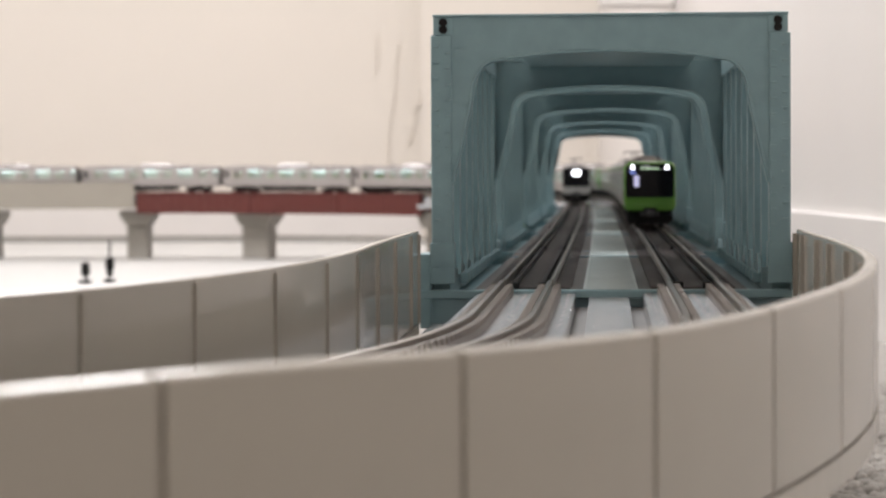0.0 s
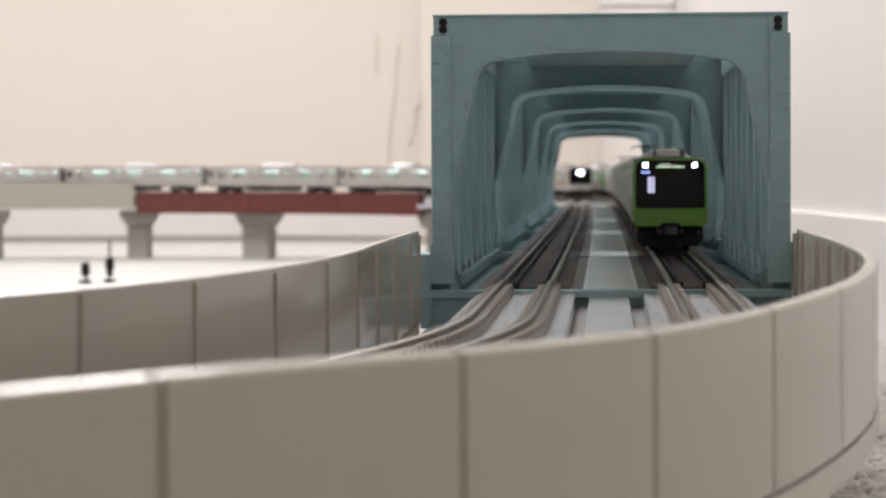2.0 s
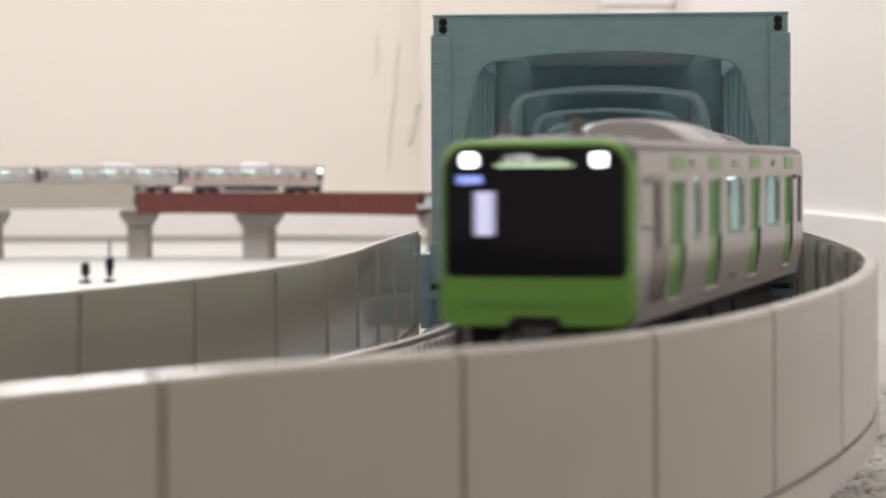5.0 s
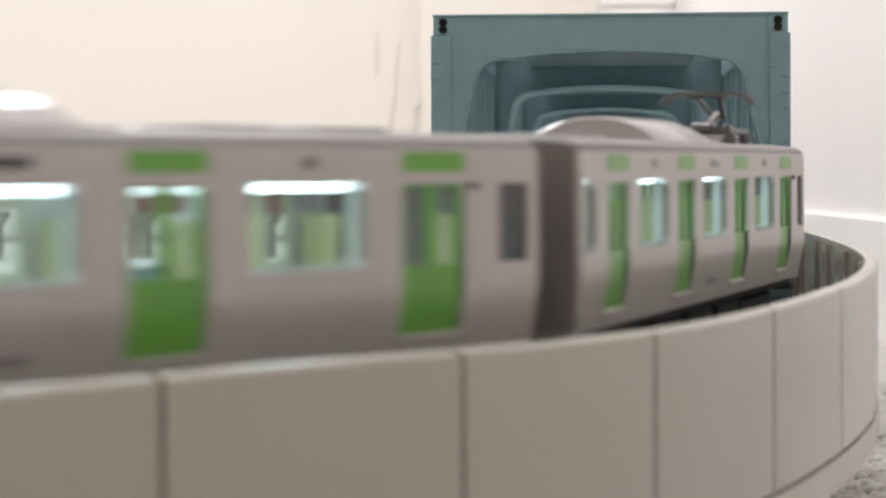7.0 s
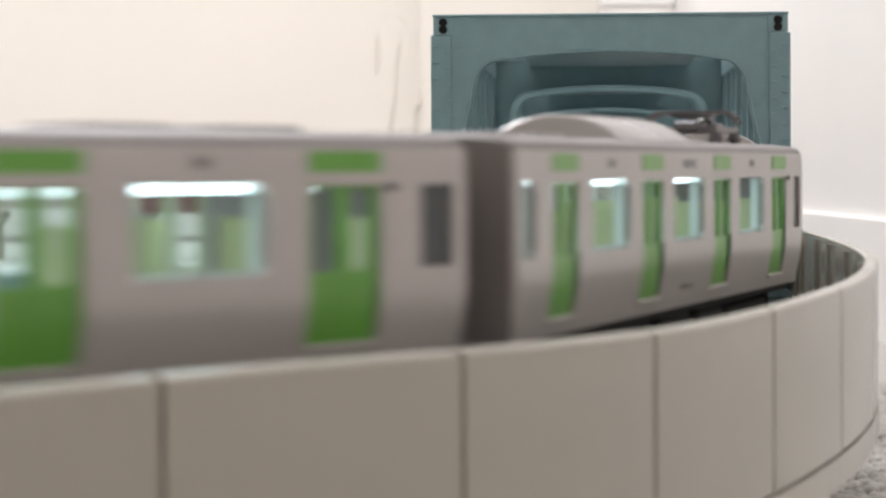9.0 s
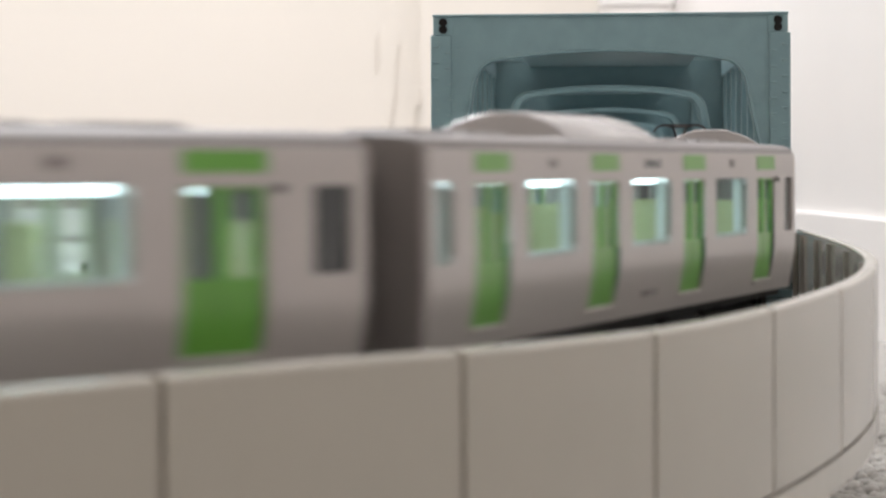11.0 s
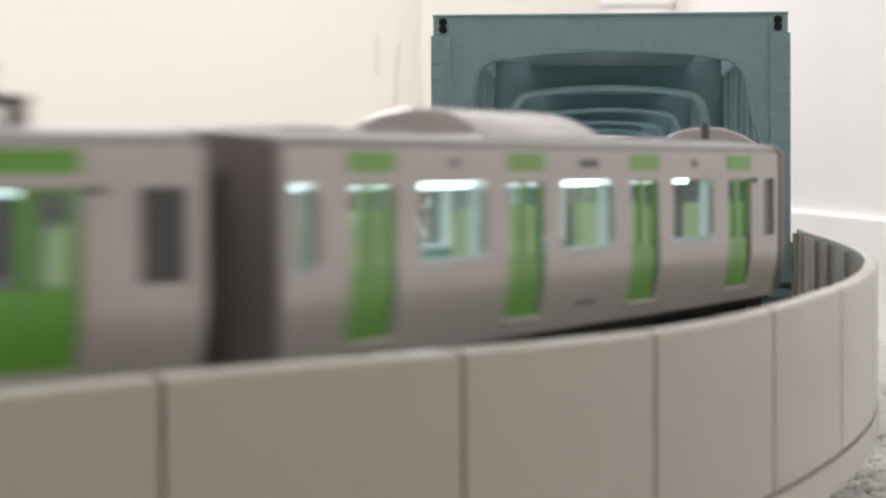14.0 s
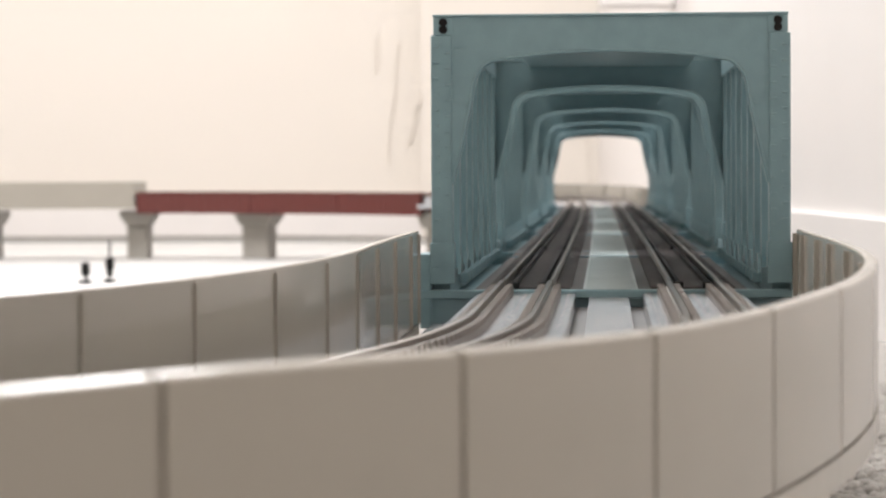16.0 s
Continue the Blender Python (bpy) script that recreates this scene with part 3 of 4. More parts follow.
# ---- far side of the loop: red girder spans and grey viaduct ----
def girder_span(a, b):
    t = thing("girder_bridge", "oxide red plastic plate girder bridge on piers", "bridge", "red girder spans")
    st = steps(a, b, 10)
    for o in (-27.0, -6.0, 6.0, 27.0):
        bm = bmesh.new()
        sweep(bm, st, rect(o - 0.7, o + 0.7, -17.0, 1.0))
        sweep(bm, st, rect(o - 1.8, o + 1.8, 1.0, 2.0))
        sweep(bm, st, rect(o - 1.8, o + 1.8, -18.0, -17.0))
        part("girder", bm, RED, t)
        n = 12
        for k in range(n + 1):
            s = a + 0.8 + (b - a - 1.6) * k / n
            bm = bmesh.new()
            sweep(bm, [s - 0.4, s + 0.4], rect(o - 1.5, o + 1.5, -17.0, 1.0))
            part("stiffener", bm, RED, t)
    for c in (-16.5, 16.5):
        bm = bmesh.new()
        sweep(bm, st, rect(c - 9, c + 9, -3.0, -0.6))
        part("track_deck", bm, DECK, t)
        for sg in (-1, 1):
            bm = bmesh.new()
            sweep(bm, st, rect(c + sg * 4.75 - 0.4, c + sg * 4.75 + 0.4, -0.6, 1.1))
            part("rail", bm, STEEL, t)


girder_span(-2141.0, -2027.2)
girder_span(-2027.0, -1931.1)
girder_span(-1930.9, -1828.0)


def far_viaduct():
    for a, b in ((-2284.0, -2142.5), (-2420.0, -2285.5), (-2560.0, -2421.5)):
        t = thing("far_viaduct", "light grey walled viaduct span on piers", "viaduct", "grey viaduct spans", kind="structure")
        bm = bmesh.new()
        sweep(bm, steps(a, b, 4), rect(-31, 31, -10, -1))
        part("slab", bm, CONCRETE, t)
        for o in (-31.5, 31.5):
            bm = bmesh.new()
            sweep(bm, steps(a, b, 4), rect(o - 0.8, o + 0.8, -11.5, 11.5))
            sweep(bm, steps(a, b, 4), rect(o - 1.4, o + 1.4, -13.5, -11.5))
            part("side_wall", bm, BEIGE, t)


far_viaduct()
piers([-2284.0, -2143.0, -2027.0, -1829.0, -1700.0], [13, 20, 26, 14, 20], "far loop piers")


def floor_track():
    t = thing("floor_track", "grey ballasted single track lying on the floor", "track", kind="structure")
    pts = [(-1300 + 50 * k, 2440.0) for k in range(18)]
    pts += [(-450 + 320 * math.sin(a), 2440 - 320 + 320 * math.cos(a)) for a in [0.1 * i for i in range(1, 13)]]
    for name, o, w, z0, z1, m in (("ballast_bed", 0, 25, 3, 8.5, BALLAST), ("rail", -4.75, 0.8, 8.5, 10.5, STEEL), ("rail", 4.75, 0.8, 8.5, 10.5, STEEL)):
        bm = bmesh.new()
        rows = []
        for i, (x, y) in enumerate(pts):
            x2, y2 = pts[min(i + 1, len(pts) - 1)]
            x1, y1 = pts[max(i - 1, 0)]
            n = Vector((-(y2 - y1), x2 - x1, 0)).normalized()
            c = Vector((x, y, 0)) + n * o
            k = 0.8 if name == "ballast_bed" else 1.0
            rows.append([bm.verts.new(c + n * q + Vector((0, 0, z))) for q, z in ((-w / 2, z0), (w / 2, z0), (w / 2 * k, z1), (-w / 2 * k, z1))])
        for a, b in zip(rows, rows[1:]):
            for i in range(4):
                bm.faces.new((a[i], a[(i + 1) % 4], b[(i + 1) % 4], b[i]))
        bm.faces.new(rows[0])
        bm.faces.new(rows[-1][::-1])
        part(name, bm, m, t)


floor_track()


def signal(x, y, tall, mast):
    t = thing("track_signal", "small black plastic signal standing on the white board", "signal", "black signals", at=pose(x * MM, y * MM, 3 * MM))
    bm = bmesh.new()
    box(bm, -4, 4, -4, 4, 0, 2.5, 0.5)
    part("foot", bm, BLACK, t)
    bm = bmesh.new()
    rod(bm, (0, 0, 2.5), (0, 0, tall + mast), 0.8, 8)
    part("post", bm, BLACK, t)
    bm = bmesh.new()
    box(bm, -3, 3, -2, 2, tall - 9, tall, 0.6)
    box(bm, -2.4, 2.4, -3, -2, tall - 4.6, tall - 1, 0.3)
    box(bm, -2.2, 2.2, -2, 2, 5, tall - 9, 0.4)
    part("head", bm, BLACK, t)


signal(-383, 1330, 15, 0.5)
signal(-368, 1345, 18, 13)


# ---- trains ----
SIDE = [(8.98, 8.0), (9.27, 9.7), (9.56, 11.4), (9.81, 12.9), (9.875, 13.6), (9.88, 15.4), (9.88, 22.2), (9.87, 22.8), (9.82, 24.95), (9.74, 25.15), (9.3, 25.85), (8.3, 26.25), (4.5, 26.55), (0.0, 26.65)]
HALF = 65.0
NOSE = 66.4
PITCH = 135.8
DOORS = (-49.35, -16.45, 16.45, 49.35)
WINDOWS = ((-32.9, 7.2), (0.0, 7.2), (32.9, 7.2))
REAR_END, FRONT_END = (-61.1, 2.2), (61.1, 2.2)


def side_at(z):
    for (a, za), (b, zb) in zip(SIDE, SIDE[1:]):
        if za <= z <= zb:
            return a + (b - a) * (z - za) / (zb - za)
    return SIDE[0][0]


def car_body(doors, windows, darks, front):
    """The shell, with openings for doors and windows on both sides."""
    holes = [(c - 4.4, c + 4.4, 9.7, 22.2) for c in doors] + [(c - w, c + w, 15.4, 22.2) for c, w in list(windows) + list(darks)]
    xs = sorted({-HALF, HALF - (0.7 if front else 0.0)} | {round(h[0], 3) for h in holes} | {round(h[1], 3) for h in holes})
    bm = bmesh.new()
    for sg in (-1, 1):
        grid = [[bm.verts.new((x, sg * y, z)) for y, z in SIDE[:10]] for x in xs]
        for i in range(len(xs) - 1):
            xm = (xs[i] + xs[i + 1]) / 2
            for j in range(9):
                zm = (SIDE[j][1] + SIDE[j + 1][1]) / 2
                if any(h[0] < xm < h[1] and h[2] < zm < h[3] for h in holes):
                    continue
                bm.faces.new((grid[i][j], grid[i + 1][j], grid[i + 1][j + 1], grid[i][j + 1]))
        # inner lip of the openings
        for h in holes:
            ring = []
            for x, z in ((h[0], h[2]), (h[1], h[2]), (h[1], h[3]), (h[0], h[3])):
                ring.append((x, side_at(z), z))
            for a, b in zip(ring, ring[1:] + ring[:1]):
                v = [bm.verts.new((a[0], sg * a[1], a[2])), bm.verts.new((b[0], sg * b[1], b[2])), bm.verts.new((b[0], sg * (b[1] - 0.7), b[2])), bm.verts.new((a[0], sg * (a[1] - 0.7), a[2]))]
                bm.faces.new(v)
    bmesh.ops.remove_doubles(bm, verts=bm.verts, dist=0.001)
    # ends
    for x in ([-HALF] if front else [-HALF, HALF]):
        ring = [bm.verts.new((x, -y, z)) for y, z in SIDE[:10]] + [bm.verts.new((x, y, z)) for y, z in SIDE[:10][::-1]]
        bm.faces.new(ring)
    return bm


def roof_mesh(front):
    bm = bmesh.new()
    top = SIDE[9:]
    sec = [(-y, z) for y, z in top] + [(y, z) for y, z in top[::-1][1:]]
    sec += [(9.0, 24.6), (-9.0, 24.6)]
    xs = [-HALF, -HALF + 0.4] + [HALF - (1.1 if front else 0.4), HALF - (0.7 if front else 0.0)]
    rows = []
    for k, x in enumerate(xs):
        q = 0.3 if k in (0, 3) else 0.0
        rows.append([bm.verts.new((x, y * (1 - q * 0.03), z - q)) for y, z in sec])
    n = len(sec)
    for a, b in zip(rows, rows[1:]):
        for i in range(n):
            bm.faces.new((a[i], a[(i + 1) % n], b[(i + 1) % n], b[i]))
    bm.faces.new(rows[0])
    bm.faces.new(rows[-1][::-1])
    return bm


def roof_unit(x, length=31.0):
    """The air-conditioner housing: a low vault with flat raked ends on a thin plinth."""
    bm = bmesh.new()
    half, rise, rake = 7.4, 2.5, 1.0
    sec = [(-half, 26.2)] + [(half * (i / 10 - 1), 26.6 + rise * (1 - abs(i / 10 - 1) ** 2.4)) for i in range(21)] + [(half, 26.2)]
    rows = []
    for end in (-1, 1):
        for inset in ((0.0, 0.45) if end < 0 else (0.45, 0.0)):
            row = []
            for y, z in sec:
                up = max(z - 26.2, 0) / 2.8
                k = 1.0 if inset else 0.955
                row.append(bm.verts.new((x + end * (length / 2 - inset - rake * up), y * k, 26.2 + (z - 26.2) * k)))
            rows.append(row)
    for p, q in zip(rows, rows[1:]):
        for i in range(len(sec) - 1):
            bm.faces.new((p[i], p[i + 1], q[i + 1], q[i]))
    bm.faces.new(rows[0])
    bm.faces.new(rows[-1][::-1])
    box(bm, x - length / 2 - 3.4, x + length / 2 + 0.5, -7.7, 7.7, 26.0, 26.62, 0.2)
    return bm


def pantograph(car, x, up):
    p = part("pantograph", pan_base(x), PANTO, car, "dark grey single-arm pantograph" + (", raised" if up else ", folded down"))
    knee, top, head = ((x - 4.5, 30.6), (x + 2.5, 33.0), 33.3) if up else ((x - 4.5, 29.5), (x + 3.0, 30.2), 30.5)
    bm = bmesh.new()
    bar(bm, (x + 5, 0, 28.7), (knee[0], 0, knee[1]), 0.95)
    rod(bm, (x + 4.2, 0.9, 28.6), (knee[0] + 0.8, 0.4, knee[1] - 0.3), 0.22, 6)
    rod(bm, (knee[0], -1.1, knee[1]), (knee[0], 1.1, knee[1]), 0.5, 8)
    for sg in (-1, 1):
        bar(bm, (knee[0], sg * 0.7, knee[1]), (top[0], sg * 1.6, top[1]), 0.5)
    part("arm", bm, PANTO, p)
    bm = bmesh.new()
    for dx in (-1.3, 1.3):
        bar(bm, (top[0] + dx, -4.2, head), (top[0] + dx, 4.2, head), 0.7, 0.5)
        for sg in (-1, 1):
            bar(bm, (top[0] + dx, sg * 4.2, head), (top[0] + dx, sg * 5.4, head - 0.5), 0.5)
            bar(bm, (top[0] + dx, sg * 5.4, head - 0.5), (top[0] + dx, sg * 6.0, head - 1.5), 0.45)
    for sg in (-1, 1):
        bar(bm, (top[0] - 1.4, sg * 2.6, head - 0.3), (top[0] + 1.4, sg * 2.6, head - 0.3), 0.45)
    rod(bm, (top[0], -2.6, head - 0.3), (top[0], 2.6, head - 0.3), 0.3, 6)
    part("collector_head", bm, PANTO, p)


def pan_base(x):
    bm = bmesh.new()
    for sg in (-1, 1):
        bar(bm, (x - 6, sg * 3.6, 28.3), (x + 7, sg * 3.6, 28.3), 0.7)
        for dx in (-5, 6):
            rod(bm, (x + dx, sg * 3.6, 26.2), (x + dx, sg * 3.6, 28.0), 0.75, 8)
            rod(bm, (x + dx, sg * 3.6, 27.0), (x + dx, sg * 3.6, 27.3), 1.05, 8)
    for dx in (-5, 0, 6):
        bar(bm, (x + dx, -3.6, 28.3), (x + dx, 3.6, 28.3), 0.7)
    box(bm, x + 3.5, x + 7.3, -1.5, 1.5, 28.0, 29.4, 0.3)
    box(bm, x - 2.6, x + 1.0, 1.4, 2.6, 28.2, 29.2, 0.2)
    box(bm, x - 5.6, x - 3.8, -2.4, 2.4, 27.9, 28.9, 0.2)
    box(bm, x - 1.5, x + 3.0, -2.6, -1.0, 28.1, 29.0, 0.2)
    return bm


def round_rect(hw, z0, z1, rt, rb, n=5):
    """Outline in (y, z), rounded at the top and the bottom corners."""
    out = []
    for cx, cz, r, a0 in ((hw - rb, z0 + rb, rb, -90), (hw - rt, z1 - rt, rt, 0), (-hw + rt, z1 - rt, rt, 90), (-hw + rb, z0 + rb, rb, 180)):
        for i in range(n + 1):
            a = radians(a0 + 90 * i / n)
            out.append((cx + r * math.cos(a), cz + r * math.sin(a)))
    return out


def plate(bm, outline, x0, x1, shrink=0.0):
    cz = sum(z for _, z in outline) / len(outline)
    k = 1 - shrink
    a = [bm.verts.new((x0, y, z)) for y, z in outline]
    b = [bm.verts.new((x1, y * k, cz + (z - cz) * k)) for y, z in outline]
    bm.faces.new(a)
    bm.faces.new(b[::-1])
    n = len(a)
    for i in range(n):
        bm.faces.new((a[i], a[(i + 1) % n], b[(i + 1) % n], b[i]))


def letters(words, size, at):
    """Flat lettering in the built-in font, facing the front of a car."""
    data = bpy.data.curves.new("lettering", "FONT")
    data.body, data.size = words, size
    ob = bpy.data.objects.new("lettering", data)
    bm = bmesh.new()
    bm.from_mesh(ob.to_mesh())
    ob.to_mesh_clear()
    bpy.data.objects.remove(ob)
    bpy.data.curves.remove(data)
    turn = Matrix(((0, 0, 1, at[0]), (1, 0, 0, at[1]), (0, 1, 0, at[2]), (0, 0, 0, 1)))
    bmesh.ops.transform(bm, matrix=turn, verts=bm.verts)
    return bm


def cab_front(car, face, old):
    bm = bmesh.new()
    plate(bm, round_rect(9.84, 7.9, 26.4, 3.2, 1.6), NOSE - 2.2, NOSE - 0.7)
    plate(bm, round_rect(9.84, 7.9, 26.4, 3.2, 1.6), NOSE - 0.7, NOSE, 0.035)
    shell = part("cab_front", bm, face, car, smooth=False)
    bm = bmesh.new()
    plate(bm, round_rect(9.15, 12.9, 25.65, 2.3, 0.8), NOSE, NOSE + 0.2, 0.004)
    screen = part("windscreen", bm, SCREEN, shell, "glossy black windscreen panel")
    for sg in (-1, 1):
        if old:
            continue
        bm = bmesh.new()
        plate(bm, round_rect(0.66, 23.75, 25.05, 0.3, 0.3, 2), NOSE + 0.2, NOSE + 0.5)
        ob = part("headlight", bm, HEADLAMP, shell, "bright white square headlight")
        ob.matrix_basis = Matrix.Translation((0, sg * 6.5 * MM, 0))
    if old:
        bm = bmesh.new()
        plate(bm, round_rect(2.6, 20.6, 23.8, 0.8, 0.8, 3), NOSE + 0.2, NOSE + 0.6)
        part("headlight", bm, HEADLAMP, shell, "bright white lit headlight")
    else:
        bm = bmesh.new()
        plate(bm, round_rect(3.95, 23.7, 25.15, 0.2, 0.2, 2), NOSE + 0.2, NOSE + 0.3)
        sign = part("destination_sign", bm, SCREEN, shell, "small lit destination display")
        bm = bmesh.new()
        box(bm, NOSE + 0.3, NOSE + 0.36, -3.75, 3.75, 23.72, 24.02)
        part("sign_bar", bm, SIGN, sign, "green lit bar under the line name")
        for words, size, y in (("\u5c71\u624b\u7dda", 0.95, -3.0), ("Yamanote Line", 0.5, 0.0)):
            part("lettering", letters(words, size, (NOSE + 0.32, y, 24.16)), SIGNWHITE, sign, "white lit line name")
        bm = bmesh.new()
        for k in range(4):
            box(bm, NOSE + 0.2, NOSE + 0.26, -7.7 + k * 0.62, -7.25 + k * 0.62, 22.1, 22.85)
        part("number_bars", bm, SIGNBLUE, screen, "small blue lit display bars")
        # emitting plates on the glass stand in for light from the cab behind
        bm = bmesh.new()
        box(bm, NOSE + 0.2, NOSE + 0.25, -5.95, -4.85, 17.0, 21.3)
        box(bm, NOSE + 0.2, NOSE + 0.25, -4.75, -4.1, 17.0, 21.3)
        part("lit_cab_window", bm, CABGLOW, screen, "pale glowing plates on the windscreen for the lit cab behind")
    if not old:
        bm = bmesh.new()
        box(bm, NOSE - 0.4, NOSE + 0.25, -8.6, 8.6, 10.1, 10.45, 0.1)
        part("front_ridge", bm, face, shell)
    # skirt, steps and coupler
    bm = bmesh.new()
    plate(bm, [(-8.8, 6.1), (-8.8, 4.4), (-7.4, 2.7), (7.4, 2.7), (8.8, 4.4), (8.8, 6.1), (5.2, 6.1), (3.9, 4.9), (-3.9, 4.9), (-5.2, 6.1)], NOSE - 2.6, NOSE - 0.9)
    for sg in (-1, 1):
        box(bm, NOSE - 2.4, NOSE - 1.3, sg * 8.2 - 0.45, sg * 8.2 + 0.45, 6.1, 8.2)
        box(bm, NOSE - 2.2, NOSE - 1.4, sg * 5.6 - 0.25, sg * 5.6 + 0.25, 6.1, 8.2)
    skirt = part("skirt", bm, BLACK, car, "black snow plough skirt")
    bm = bmesh.new()
    box(bm, NOSE - 8, NOSE - 3.2, -7.6, 7.6, 3.4, 8.0)
    part("backing", bm, BLACK, skirt)
    # no cut in the shell: a black plate gives the notch its dark
    bm = bmesh.new()
    plate(bm, [(-2.9, 7.8), (2.9, 7.8), (2.3, 9.05), (-2.3, 9.05)], NOSE - 1.0, NOSE + 0.12)
    part("notch", bm, BLACK, shell, "black plate on the front for the dark of the coupler notch")
    bm = bmesh.new()
    box(bm, NOSE - 2, NOSE + 0.7, -1.5, 1.9, 5.6, 8.0, 0.3)
    rod(bm, (NOSE + 0.5, 0.7, 6.9), (NOSE + 1.3, 0.7, 6.9), 0.85, 12)
    box(bm, NOSE - 2, NOSE + 0.1, -3.6, -1.9, 5.8, 7.4, 0.3)
    box(bm, NOSE - 2, NOSE + 0.1, 2.3, 3.6, 5.8, 7.4, 0.3)
    part("coupler", bm, COUPLER, car, "dark grey coupler block")
    for x, y, h, r in ((NOSE - 5.0, -4.0, 1.8, 0.5), (NOSE - 4.4, 3.3, 2.0, 0.68)):
        bm = bmesh.new()
        rod(bm, (x, y, 26.2), (x, y, 26.7 + h * 0.72), r, 10)
        rod(bm, (x, y, 26.7 + h * 0.72), (x, y, 26.7 + h), r * 0.75, 10)
        box(bm, x - 1.1, x + 1.1, y - 0.95, y + 0.95, 26.3, 26.9, 0.2)
        part("antenna", bm, PANTO, car, "dark grey roof antenna post")


def door_mesh():
    """One door leaf with its window hole."""
    bm = bmesh.new()
    lo, hi, w0, w1 = -2.15, 2.15, -1.5, 1.5
    xs, zs = [lo, w0, w1, hi], [9.7, 11.4, 12.9, 15.4, 21.9, 22.2]
    for depth in (0.3, 0.65):
        g = [[bm.verts.new((x, side_at(z) - depth, z)) for z in zs] for x in xs]
        for i in range(3):
            for j in range(5):
                if not (i == 1 and j == 3):
                    bm.faces.new((g[i][j], g[i + 1][j], g[i + 1][j + 1], g[i][j + 1])).material_index = 0 if depth == 0.3 else 1
        if depth == 0.3:
            front_grid = g
    f = front_grid
    loop = [(i, 0) for i in range(4)] + [(3, j) for j in range(1, 6)] + [(i, 5) for i in (2, 1, 0)] + [(0, j) for j in (4, 3, 2, 1)]
    hole = [(1, 3), (2, 3), (2, 4), (1, 4)]
    for ring in (loop, hole):
        for (i, j), (k, l) in zip(ring, ring[1:] + ring[:1]):
            bm.faces.new((f[i][j], f[k][l], g[k][l], g[i][j]))
    return bm


def header_mesh():
    bm = bmesh.new()
    z0, z1 = 23.2, 24.88
    f = [(-4.4, side_at(z0), z0), (4.4, side_at(z0), z0), (4.4, side_at(z1), z1), (-4.4, side_at(z1), z1)]
    vf = [bm.verts.new((x, y + 0.08, z)) for x, y, z in f]
    vg = [bm.verts.new((x, y - 0.2, z)) for x, y, z in f]
    bm.faces.new(vf)
    bm.faces.new(vg[::-1])
    for i in range(4):
        bm.faces.new((vf[i], vg[i], vg[(i + 1) % 4], vf[(i + 1) % 4]))
    return bm


def pane_mesh(w, z0=15.4, z1=22.2, inset=0.35):
    bm = bmesh.new()
    y = side_at((z0 + z1) / 2) - inset
    box(bm, -w, w, y - 0.12, y, z0, z1)
    return bm


def sill_mesh():
    bm = bmesh.new()
    box(bm, -4.5, 4.5, side_at(9.4) - 0.2, side_at(9.4) + 0.3, 9.2, 9.65, 0.08)
    return bm


